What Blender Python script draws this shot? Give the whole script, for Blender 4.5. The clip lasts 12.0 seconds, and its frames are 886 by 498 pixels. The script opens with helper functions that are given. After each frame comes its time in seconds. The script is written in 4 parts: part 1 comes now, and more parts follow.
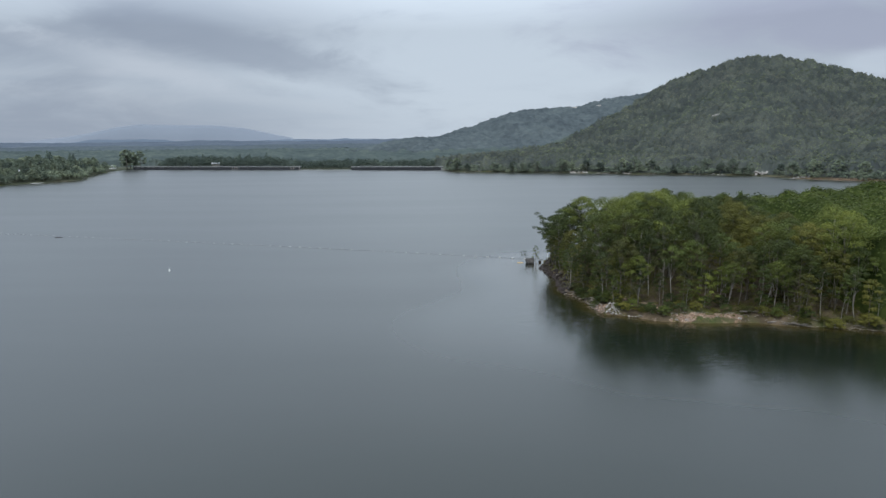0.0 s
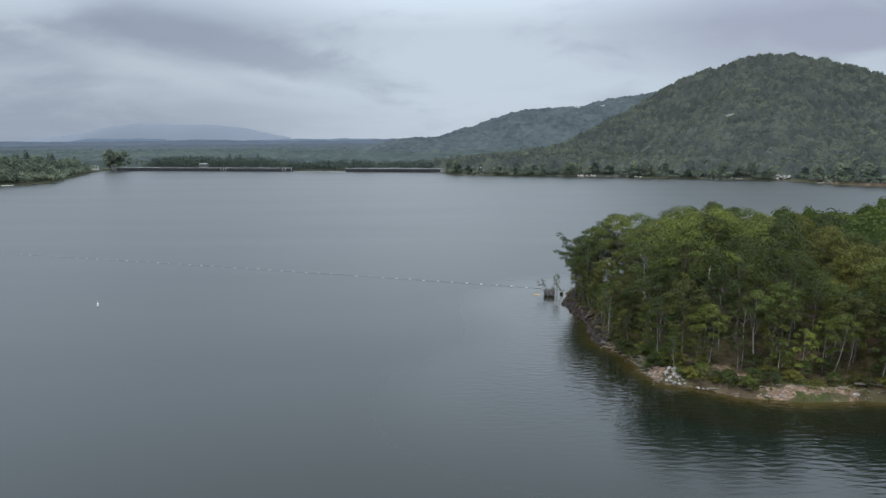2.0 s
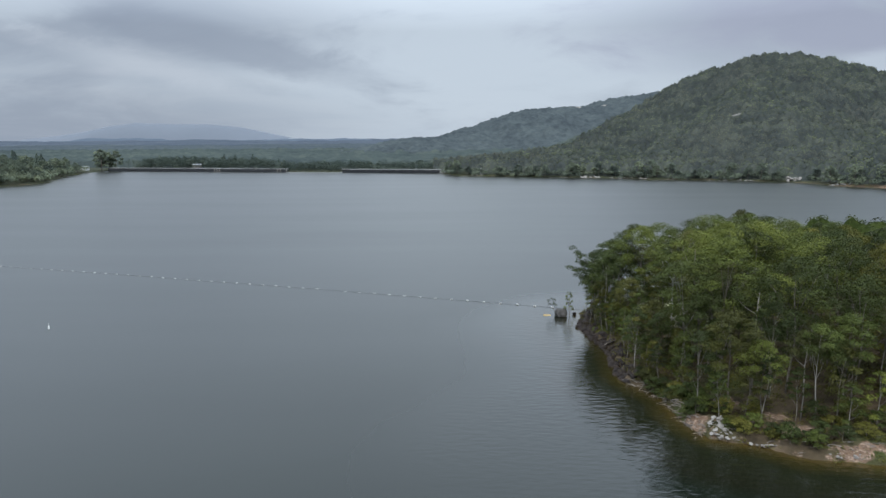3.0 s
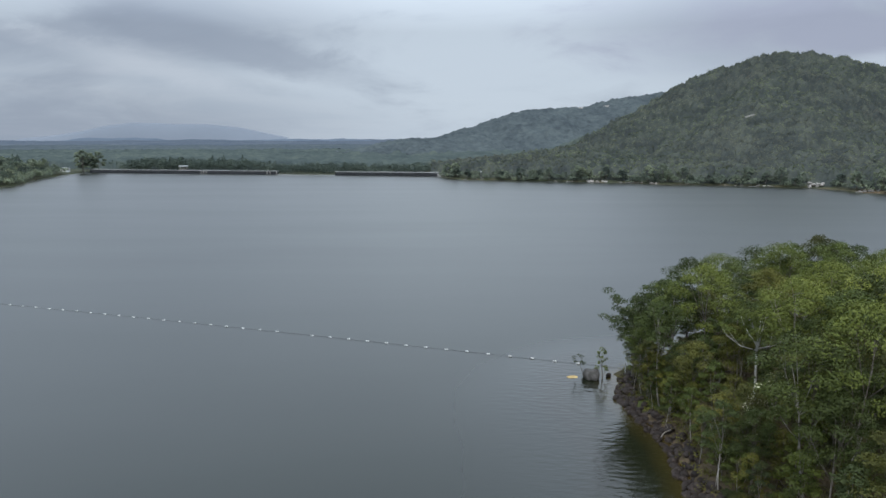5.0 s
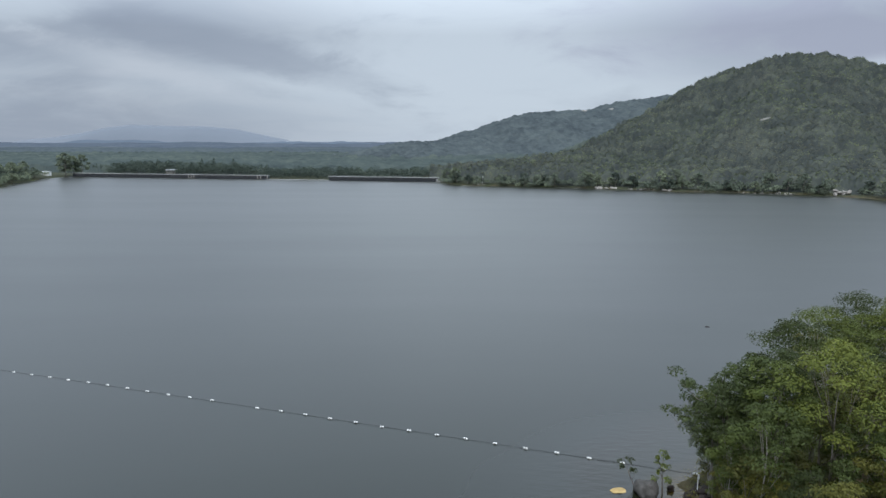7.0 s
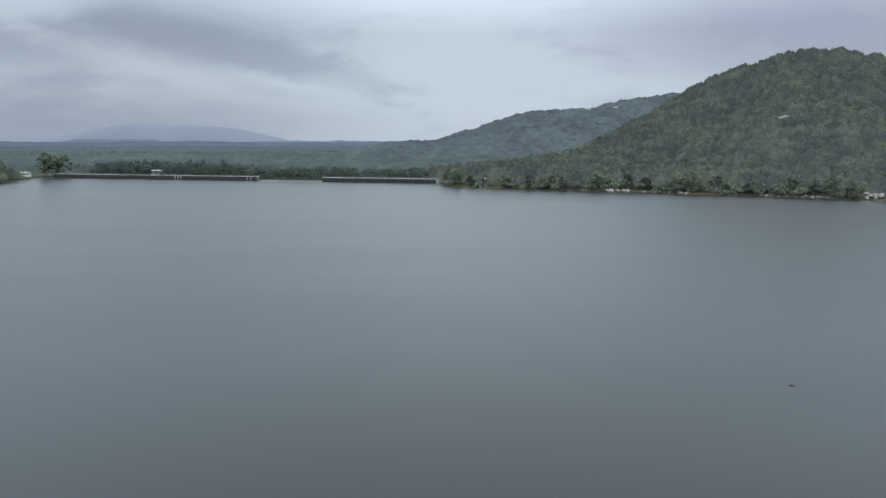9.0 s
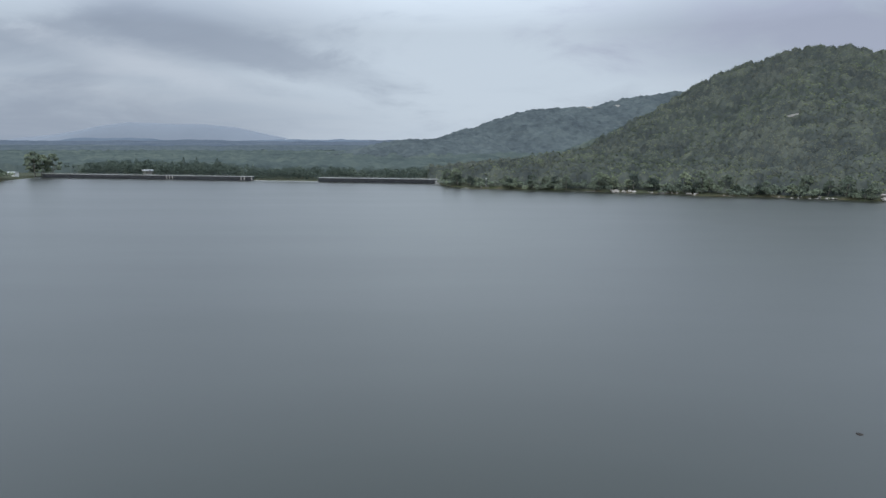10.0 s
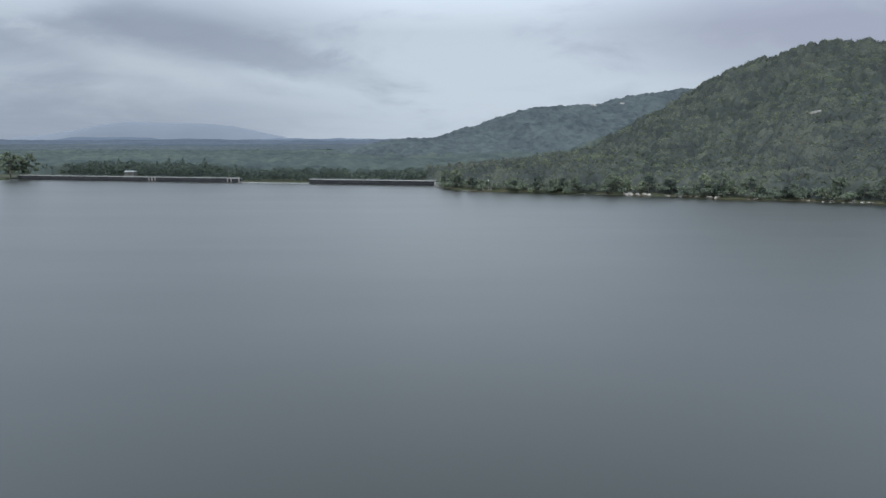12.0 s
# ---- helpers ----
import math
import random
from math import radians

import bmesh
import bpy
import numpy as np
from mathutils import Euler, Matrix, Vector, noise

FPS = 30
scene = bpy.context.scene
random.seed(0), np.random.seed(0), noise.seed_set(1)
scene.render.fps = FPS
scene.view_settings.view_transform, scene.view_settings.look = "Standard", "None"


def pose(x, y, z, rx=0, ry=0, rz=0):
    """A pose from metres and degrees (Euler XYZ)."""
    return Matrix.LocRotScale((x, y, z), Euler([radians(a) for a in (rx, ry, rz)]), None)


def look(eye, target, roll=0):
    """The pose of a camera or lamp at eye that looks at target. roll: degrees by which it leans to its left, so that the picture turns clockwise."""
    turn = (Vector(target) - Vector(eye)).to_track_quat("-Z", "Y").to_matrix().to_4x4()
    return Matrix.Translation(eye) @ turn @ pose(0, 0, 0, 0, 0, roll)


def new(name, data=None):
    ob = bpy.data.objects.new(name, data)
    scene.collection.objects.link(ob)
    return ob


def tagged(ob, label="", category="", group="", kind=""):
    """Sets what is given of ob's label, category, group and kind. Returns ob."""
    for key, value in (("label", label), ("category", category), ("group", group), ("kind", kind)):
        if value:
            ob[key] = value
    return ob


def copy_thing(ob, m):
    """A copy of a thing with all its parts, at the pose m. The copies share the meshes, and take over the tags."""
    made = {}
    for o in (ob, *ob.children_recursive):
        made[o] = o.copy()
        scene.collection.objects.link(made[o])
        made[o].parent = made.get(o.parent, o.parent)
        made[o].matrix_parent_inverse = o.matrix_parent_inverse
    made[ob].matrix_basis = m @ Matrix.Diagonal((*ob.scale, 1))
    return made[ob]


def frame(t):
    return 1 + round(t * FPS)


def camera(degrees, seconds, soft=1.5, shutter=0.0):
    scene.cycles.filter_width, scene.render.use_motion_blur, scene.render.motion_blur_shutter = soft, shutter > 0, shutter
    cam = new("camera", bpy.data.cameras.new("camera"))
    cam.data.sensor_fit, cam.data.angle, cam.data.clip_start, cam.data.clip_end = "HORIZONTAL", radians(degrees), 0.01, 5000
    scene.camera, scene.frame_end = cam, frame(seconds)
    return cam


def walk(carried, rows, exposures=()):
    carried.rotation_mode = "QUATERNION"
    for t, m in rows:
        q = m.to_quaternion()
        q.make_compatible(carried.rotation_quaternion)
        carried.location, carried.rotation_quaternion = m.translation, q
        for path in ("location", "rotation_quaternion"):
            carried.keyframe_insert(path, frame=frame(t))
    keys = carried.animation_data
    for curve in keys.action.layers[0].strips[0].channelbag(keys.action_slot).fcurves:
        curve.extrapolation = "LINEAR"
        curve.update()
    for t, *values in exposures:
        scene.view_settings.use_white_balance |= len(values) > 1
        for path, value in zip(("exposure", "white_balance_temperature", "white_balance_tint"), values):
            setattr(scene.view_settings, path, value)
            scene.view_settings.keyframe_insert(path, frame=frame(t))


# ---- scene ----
# ---------------------------------------------------------------- camera
cam = camera(69.0, 12.0)
# seconds, x, y, z, tilt, heading, lean
PATH = [
    (0, 2.00, -2.49, 34.84, 79.979, 0.675, -0.58),
    (0.5, 1.94, 6.34, 34.86, 79.997, 0.696, -0.56),
    (1, 1.81, 15.18, 34.90, 79.980, 0.664, -0.52),
    (1.5, 1.79, 23.94, 34.96, 79.958, 0.605, -0.45),
    (2, 1.85, 32.57, 35.00, 79.986, 0.620, -0.39),
    (2.5, 1.96, 40.88, 34.99, 79.959, 0.559, -0.34),
    (3, 2.00, 49.00, 35.02, 79.988, 0.571, -0.33),
    (5, 2.70, 80.51, 35.40, 80.044, 0.469, -0.13),
    (5.5, 2.95, 88.17, 35.42, 80.118, 0.486, -0.07),
    (6, 3.18, 95.76, 35.46, 80.181, 0.509, -0.02),
    (6.5, 3.53, 103.25, 35.52, 80.236, 0.502, 0.01),
    (7, 3.77, 110.76, 35.53, 80.305, 0.528, 0.03),
    (9, 3.53, 141.13, 35.50, 80.223, 0.544, 0.03),
    (9.5, 3.47, 148.95, 35.50, 80.169, 0.534, 0.00),
    (10, 3.46, 156.95, 35.51, 80.126, 0.503, 0.05),
    (10.5, 3.55, 165.03, 35.51, 80.052, 0.513, -0.01),
    (11, 3.71, 173.14, 35.52, 80.049, 0.508, -0.00),
    (11.5, 3.90, 181.24, 35.53, 79.981, 0.534, -0.03),
    (12, 4.09, 189.34, 35.53, 80.015, 0.569, -0.03),
]
walk(cam, [(t, look((x, y, z), Vector((x, y, z)) + Euler((radians(tilt), 0, radians(turn))).to_matrix() @ Vector((0, 0, -100)), lean))
           for t, x, y, z, tilt, turn, lean in PATH])

# ---------------------------------------------------------------- light
world = bpy.data.worlds.new("overcast_sky")
scene.world = world
world.use_nodes = True
wt = world.node_tree
wt.nodes.clear()


def wn(kind, **sets):
    n = wt.nodes.new(kind)
    for k, v in sets.items():
        n.inputs[int(k[1:])].default_value = v
    return n


def wmath(op, a, b=None, c=None):
    n = wt.nodes.new("ShaderNodeMath")
    n.operation = op
    for i, v in enumerate((a, b, c)):
        if v is None:
            continue
        if isinstance(v, (int, float)):
            n.inputs[i].default_value = v
        else:
            wt.links.new(v, n.inputs[i])
    return n.outputs[0]


def wmix(fac, a, b):
    n = wt.nodes.new("ShaderNodeMix")
    n.data_type = "RGBA"
    for i, v in ((0, fac), (6, a), (7, b)):
        if isinstance(v, (int, float, tuple)):
            n.inputs[i].default_value = v
        else:
            wt.links.new(v, n.inputs[i])
    return n.outputs[2]


SUN_UP, SUN_TURN = radians(58), radians(200)
sky = wt.nodes.new("ShaderNodeTexSky")
sky.sky_type, sky.sun_disc, sky.sun_elevation, sky.sun_rotation = "NISHITA", False, SUN_UP, SUN_TURN
coord = wt.nodes.new("ShaderNodeTexCoord")
sep = wt.nodes.new("ShaderNodeSeparateXYZ")
wt.links.new(coord.outputs["Generated"], sep.inputs[0])
ahead = wmath("MAXIMUM", wmath("ABSOLUTE", sep.outputs[1]), 0.15)
su = wmath("DIVIDE", sep.outputs[0], ahead)
sv = wmath("DIVIDE", sep.outputs[2], ahead)
# the cloud deck seen from below: flat, so that it narrows towards the horizon
deck = wt.nodes.new("ShaderNodeCombineXYZ")
low = wmath("ADD", wmath("MAXIMUM", sep.outputs[2], 0.0), 0.09)
wt.links.new(wmath("DIVIDE", sep.outputs[0], low), deck.inputs[0])
wt.links.new(wmath("DIVIDE", sep.outputs[1], low), deck.inputs[1])
billow = wn("ShaderNodeTexNoise", _2=0.55, _3=6.0, _4=0.55, _8=0.6)
wt.links.new(deck.outputs[0], billow.inputs[0])
wisp = wn("ShaderNodeTexNoise", _2=4.5, _3=6.0, _4=0.6, _8=0.5)
flat = wt.nodes.new("ShaderNodeCombineXYZ")
wt.links.new(su, flat.inputs[0])
wt.links.new(wmath("MULTIPLY", sv, 3.0), flat.inputs[1])
wt.links.new(flat.outputs[0], wisp.inputs[0])
wob = wmath("MULTIPLY", wmath("SUBTRACT", wisp.outputs[0], 0.5), 2.2)


def cloud(u, v, ru, rv, sharp=1.0, slant=0.0):
    du = wmath("DIVIDE", wmath("SUBTRACT", su, u), ru)
    dv = wmath("DIVIDE", wmath("SUBTRACT", wmath("ADD", sv, wmath("MULTIPLY", wmath("SUBTRACT", su, u), slant)), v), rv)
    r = wmath("ADD", wmath("SQRT", wmath("ADD", wmath("MULTIPLY", du, du), wmath("MULTIPLY", dv, dv))), wob)
    n = wt.nodes.new("ShaderNodeMapRange")
    n.interpolation_type = "SMOOTHSTEP"
    wt.links.new(r, n.inputs[0])
    n.inputs[1].default_value, n.inputs[2].default_value = 1.0 + 0.5 * (1 - sharp), 0.35 * sharp
    return n.outputs[0]


GREY, PALE, DARK, BLUISH = (0.350, 0.42, 0.515, 1), (0.555, 0.64, 0.735, 1), (0.238, 0.285, 0.372, 1), (0.325, 0.357, 0.475, 1)
c = wmix(wmath("MULTIPLY_ADD", billow.outputs[0], 1.5, -0.25), GREY, (0.47, 0.53, 0.61, 1))
c = wmix(wmath("MULTIPLY", cloud(0.02, 0.12, 0.46, 0.30, 0.5), 0.85), c, PALE)
c = wmix(wmath("MULTIPLY", cloud(-0.50, 0.155, 0.44, 0.075, 0.7), 0.45), c, DARK)
c = wmix(wmath("MULTIPLY", cloud(-0.37, 0.145, 0.36, 0.036, 0.8, 0.24), 0.5), c, DARK)
c = wmix(wmath("MULTIPLY", cloud(-0.60, 0.015, 0.55, 0.065, 0.5), 0.6), c, DARK)
c = wmix(wmath("MULTIPLY", cloud(-0.46, 0.106, 0.24, 0.030, 0.8, 0.27), 0.6), c, (0.52, 0.58, 0.665, 1))
c = wmix(wmath("MULTIPLY", cloud(-0.66, 0.195, 0.16, 0.035, 0.7), 0.6), c, PALE)
c = wmix(wmath("MULTIPLY", cloud(0.58, 0.16, 0.42, 0.075, 0.6), 0.75), c, BLUISH)
c = wmix(wmath("MULTIPLY", cloud(0.66, 0.10, 0.14, 0.022, 0.8), 0.6), c, PALE)
# an overcast sky is brighter overhead than at the horizon
lift = wmath("MINIMUM", wmath("MULTIPLY_ADD", wmath("MAXIMUM", wmath("SUBTRACT", sep.outputs[2], 0.15), 0.0), 6.2, 1.0), 3.2)
risen = wt.nodes.new("ShaderNodeVectorMath")
risen.operation = "SCALE"
wt.links.new(c, risen.inputs[0])
wt.links.new(lift, risen.inputs["Scale"])
clear = risen.outputs[0]
skylight = wt.nodes.new("ShaderNodeBackground")
skylight.inputs[1].default_value = 0.05 * 0.06
wt.links.new(sky.outputs[0], skylight.inputs[0])
clouds = wt.nodes.new("ShaderNodeBackground")
clouds.inputs[1].default_value = 1.0
wt.links.new(clear, clouds.inputs[0])
both = wt.nodes.new("ShaderNodeAddShader")
wt.links.new(skylight.outputs[0], both.inputs[0])
wt.links.new(clouds.outputs[0], both.inputs[1])
out = wt.nodes.new("ShaderNodeOutputWorld")
wt.links.new(both.outputs[0], out.inputs[0])

sun = new("sun", bpy.data.lights.new("sun", "SUN"))
sun.data.energy, sun.data.angle, sun.data.color = 1.6, radians(14), (1.0, 0.97, 0.92)
sun.matrix_world = look((-math.sin(SUN_TURN) * -400, math.cos(SUN_TURN) * 400, 640), (0, 0, 0))
scene.view_settings.exposure = 0.0

# ---------------------------------------------------------------- materials
def material(name):
    m = bpy.data.materials.new(name)
    m.use_nodes = True
    nt = m.node_tree
    return m, nt, nt.nodes["Principled BSDF"]


def node(nt, kind, links=(), **sets):
    n = nt.nodes.new(kind)
    for k, v in sets.items():
        n.inputs[k.replace("_", " ")].default_value = v
    for k, src in dict(links).items():
        nt.links.new(src, n.inputs[k])
    return n


def ramp(nt, src, *stops):
    n = nt.nodes.new("ShaderNodeValToRGB")
    while len(n.color_ramp.elements) < len(stops):
        n.color_ramp.elements.new(0.5)
    for e, (p, col) in zip(n.color_ramp.elements, stops):
        e.position, e.color = p, (*col, 1)
    nt.links.new(src, n.inputs[0])
    return n.outputs[0]


def blend(nt, fac, a, b, mode="MIX"):
    n = nt.nodes.new("ShaderNodeMix")
    n.data_type, n.blend_type = "RGBA", mode
    for i, v in ((0, fac), (6, a), (7, b)):
        if isinstance(v, (int, float)):
            n.inputs[i].default_value = v
        elif isinstance(v, tuple):
            n.inputs[i].default_value = (*v, 1)
        else:
            nt.links.new(v, n.inputs[i])
    return n.outputs[2]


def maths(nt, op, a, b=0.0):
    n = nt.nodes.new("ShaderNodeMath")
    n.operation = op
    for i, v in enumerate((a, b)):
        if isinstance(v, (int, float)):
            n.inputs[i].default_value = v
        else:
            nt.links.new(v, n.inputs[i])
    return n.outputs[0]


def place_of(nt):
    return node(nt, "ShaderNodeNewGeometry").outputs["Position"]


def noise_at(nt, where, scale, detail=4.0, rough=0.55):
    return node(nt, "ShaderNodeTexNoise", {"Vector": where}, Scale=scale, Detail=detail, Roughness=rough).outputs["Fac"]


def bump(nt, bsdf, height, strength, distance):
    b = node(nt, "ShaderNodeBump", {"Height": height}, Strength=strength, Distance=distance)
    nt.links.new(b.outputs[0], bsdf.inputs["Normal"])
    nt.links.new(b.outputs[0], bsdf.inputs["Coat Normal"])


def rough_surface(name, low, mid, high, scale, roughness=0.9, relief=0.03, fine=6.0):
    """Stone, soil, bark, concrete: three tones over two scales, with relief."""
    m, nt, b = material(name)
    where = node(nt, "ShaderNodeTexCoord").outputs["Object"]
    big, small = noise_at(nt, where, scale), noise_at(nt, where, scale * fine, 5.0, 0.65)
    both = maths(nt, "ADD", maths(nt, "MULTIPLY", big, 0.6), maths(nt, "MULTIPLY", small, 0.4))
    col = ramp(nt, both, (0.32, low), (0.5, mid), (0.68, high))
    shade = node(nt, "ShaderNodeObjectInfo").outputs["Random"]
    col = blend(nt, maths(nt, "MULTIPLY", shade, 0.35), col, mid, "MULTIPLY")
    nt.links.new(col, b.inputs["Base Color"])
    b.inputs["Roughness"].default_value = roughness
    b.inputs["Specular IOR Level"].default_value = 0.25
    bump(nt, b, small, 0.7, relief)
    return m


def leaves(name, tones, patch=0.12, gloss=0.7, through_light=0.25, weights=(0.42, 0.14, 0.46, 0.16), dry=None, shine=0.3):
    """Foliage: tones over clumps, single leaves and whole trees; thin, so some light comes through."""
    m, nt, b = material(name)
    where = place_of(nt)
    geo = node(nt, "ShaderNodeNewGeometry")
    tree = node(nt, "ShaderNodeObjectInfo").outputs["Random"]
    clump = noise_at(nt, where, patch, 3.0)
    leaf = geo.outputs["Random Per Island"]
    mixv = maths(nt, "ADD", maths(nt, "MULTIPLY", clump, weights[0]), maths(nt, "ADD", maths(nt, "MULTIPLY", leaf, weights[1]), maths(nt, "MULTIPLY", tree, weights[2])))
    cell = node(nt, "ShaderNodeTexVoronoi", {"Vector": where}, Scale=0.11)
    each = node(nt, "ShaderNodeSeparateXYZ", {0: cell.outputs["Color"]}).outputs[0]
    mixv = maths(nt, "ADD", mixv, maths(nt, "MULTIPLY", maths(nt, "SUBTRACT", each, 0.5), weights[3]))
    n = len(tones)
    col = ramp(nt, mixv, *[(0.3 + 0.48 * i / (n - 1), t) for i, t in enumerate(tones)])
    if dry:
        col = blend(nt, ramp(nt, noise_at(nt, where, 0.011, 4.0, 0.6), (0.46, (0, 0, 0)), (0.66, (0.8, 0.8, 0.8))), col, dry)
    nt.links.new(col, b.inputs["Base Color"])
    b.inputs["Roughness"].default_value = gloss
    b.inputs["Specular IOR Level"].default_value = shine
    tr = node(nt, "ShaderNodeBsdfTranslucent", {"Color": col})
    mx = node(nt, "ShaderNodeMixShader", {1: b.outputs[0], 2: tr.outputs[0]}, Fac=through_light)
    nt.links.new(mx.outputs[0], nt.nodes["Material Output"].inputs["Surface"])
    return m


GUM = leaves("gum_leaves", [(0.036, 0.049, 0.009), (0.074, 0.094, 0.016), (0.120, 0.142, 0.024), (0.185, 0.204, 0.037)], through_light=0.2)
GUM_DARK = leaves("dark_gum_leaves", [(0.028, 0.039, 0.010), (0.053, 0.073, 0.016), (0.103, 0.129, 0.024)], through_light=0.2)
OLIVE = leaves("olive_leaves", [(0.041, 0.045, 0.010), (0.089, 0.090, 0.015), (0.166, 0.156, 0.029)], through_light=0.2)
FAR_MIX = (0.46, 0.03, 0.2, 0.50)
# aerial haze over the hill is mixed into these leaf tones
HAZED_HILL = leaves("hill_leaves", [(0.066, 0.079, 0.051), (0.101, 0.120, 0.071), (0.143, 0.164, 0.089), (0.189, 0.206, 0.109)], patch=0.03, through_light=0.3, weights=FAR_MIX, shine=0.0, dry=(0.125, 0.118, 0.104))
# far-shore foliage; the pale tones carry haze put into the colour
HAZED_SHORE_LEAF = leaves("hazed_lakeside_leaves", [(0.133, 0.160, 0.121), (0.198, 0.231, 0.156), (0.273, 0.302, 0.194)], patch=0.04, through_light=0.3, weights=FAR_MIX, shine=0.0)


def canopy_sheet(name, tones, scale, mottle=0.08):
    """Closed canopy seen from far: tone patches and crowns."""
    m, nt, b = material(name)
    where = place_of(nt)
    mixv = maths(nt, "ADD", maths(nt, "MULTIPLY", noise_at(nt, where, scale, 3.0), 0.5), maths(nt, "MULTIPLY", noise_at(nt, where, scale * 9, 4.0, 0.65), 0.5))
    cell = node(nt, "ShaderNodeTexVoronoi", {"Vector": where}, Scale=0.11)
    each = node(nt, "ShaderNodeSeparateXYZ", {0: cell.outputs["Color"]}).outputs[0]
    mixv = maths(nt, "ADD", mixv, maths(nt, "MULTIPLY", maths(nt, "SUBTRACT", each, 0.5), mottle))
    nt.links.new(ramp(nt, mixv, *[(0.36 + 0.28 * i / (len(tones) - 1), t) for i, t in enumerate(tones)]), b.inputs["Base Color"])
    b.inputs["Roughness"].default_value = 1.0
    b.inputs["Specular IOR Level"].default_value = 0.0
    return m


# blue cast of the ridge is distance haze painted into its tones
HAZED_RIDGE = canopy_sheet("hazed_ridge_canopy", [(0.049, 0.060, 0.066), (0.068, 0.082, 0.086), (0.086, 0.103, 0.104)], 0.012, 0.16)
# nearest of three plain bands; a little haze painted into the green
HAZED_PLAIN = canopy_sheet("hazed_plain_canopy", [(0.047, 0.060, 0.060), (0.064, 0.080, 0.076), (0.086, 0.103, 0.089)], 0.006)
# second band: more haze in the colour than the plain before it
HAZED_MID_PLAIN = canopy_sheet("hazed_middle_plain_canopy", [(0.055, 0.068, 0.078), (0.071, 0.087, 0.096), (0.090, 0.106, 0.110)], 0.004)
# haze greys this sheet; darker than the leaves to paint shade between crowns
HAZED_HILL_SHEET = canopy_sheet("hazed_hill_canopy", [(0.044, 0.051, 0.050), (0.060, 0.069, 0.063), (0.084, 0.093, 0.078)], 0.03, 0.2)
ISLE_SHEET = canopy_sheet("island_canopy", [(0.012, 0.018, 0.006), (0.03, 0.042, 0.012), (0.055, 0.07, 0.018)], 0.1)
# farthest band: its blue-grey is haze painted into the canopy
HAZED_FAR_PLAIN = canopy_sheet("hazed_far_plain_canopy", [(0.065, 0.080, 0.103), (0.083, 0.100, 0.122), (0.100, 0.117, 0.137)], 0.004)
# leaf tones made paler to hold the haze over the dam
HAZED_DAM_WOOD = leaves("hazed_woodland_leaves", [(0.066, 0.084, 0.070), (0.106, 0.130, 0.103), (0.150, 0.175, 0.130)], patch=0.04, through_light=0.3, weights=FAR_MIX, shine=0.0)
# needles lightened towards grey: haze painted in, as the pines stand far off
HAZED_PINE = leaves("hazed_pine_needles", [(0.065, 0.090, 0.078), (0.096, 0.128, 0.107), (0.128, 0.166, 0.126)])
BLOOM = leaves("cream_blossom", [(0.55, 0.52, 0.36), (0.7, 0.68, 0.5)])
BARK = rough_surface("grey_bark", (0.10, 0.085, 0.07), (0.19, 0.165, 0.14), (0.30, 0.27, 0.24), 1.2)
PALE_BARK = rough_surface("pale_bark", (0.17, 0.15, 0.13), (0.30, 0.275, 0.245), (0.44, 0.415, 0.38), 1.0)
WHITE_BARK = rough_surface("white_bark", (0.36, 0.34, 0.31), (0.52, 0.50, 0.47), (0.66, 0.64, 0.61), 1.0)
DEAD_WOOD = rough_surface("weathered_wood", (0.12, 0.10, 0.085), (0.22, 0.195, 0.17), (0.36, 0.33, 0.30), 1.5)
DARK_ROCK = rough_surface("dark_rock", (0.012, 0.009, 0.008), (0.030, 0.022, 0.018), (0.075, 0.056, 0.045), 0.9, 0.7, 0.06)
PALE_ROCK = rough_surface("pale_rock", (0.19, 0.175, 0.155), (0.33, 0.31, 0.285), (0.47, 0.445, 0.41), 0.8, 0.85, 0.05)
GREY_ROCK = rough_surface("grey_rock", (0.14, 0.13, 0.12), (0.25, 0.24, 0.22), (0.38, 0.36, 0.34), 0.7, 0.85, 0.05)
DAMP_ROCK = rough_surface("damp_rock", (0.035, 0.032, 0.03), (0.08, 0.076, 0.07), (0.17, 0.162, 0.155), 0.8, 0.6, 0.05)
TAN_ROCK = rough_surface("tan_rock", (0.30, 0.20, 0.07), (0.45, 0.32, 0.13), (0.58, 0.45, 0.22), 0.9, 0.6, 0.04)
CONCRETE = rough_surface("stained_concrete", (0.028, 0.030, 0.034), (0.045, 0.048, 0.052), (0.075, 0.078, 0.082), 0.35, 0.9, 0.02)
PALE_CONCRETE = rough_surface("pale_concrete", (0.24, 0.24, 0.23), (0.34, 0.34, 0.33), (0.45, 0.45, 0.44), 0.4, 0.85, 0.01)
WHITE_PAINT = rough_surface("white_paint", (0.62, 0.62, 0.60), (0.74, 0.74, 0.72), (0.82, 0.82, 0.80), 0.6, 0.5, 0.004)
ROPE = rough_surface("dark_rope", (0.03, 0.03, 0.03), (0.05, 0.05, 0.05), (0.08, 0.08, 0.075), 2.0)
ROOF = rough_surface("pale_metal_roof", (0.5, 0.51, 0.52), (0.6, 0.61, 0.62), (0.7, 0.71, 0.72), 0.5, 0.45, 0.004)
DARK_PANE = rough_surface("window_pane", (0.02, 0.025, 0.03), (0.03, 0.035, 0.04), (0.05, 0.055, 0.06), 0.4, 0.15, 0.001)


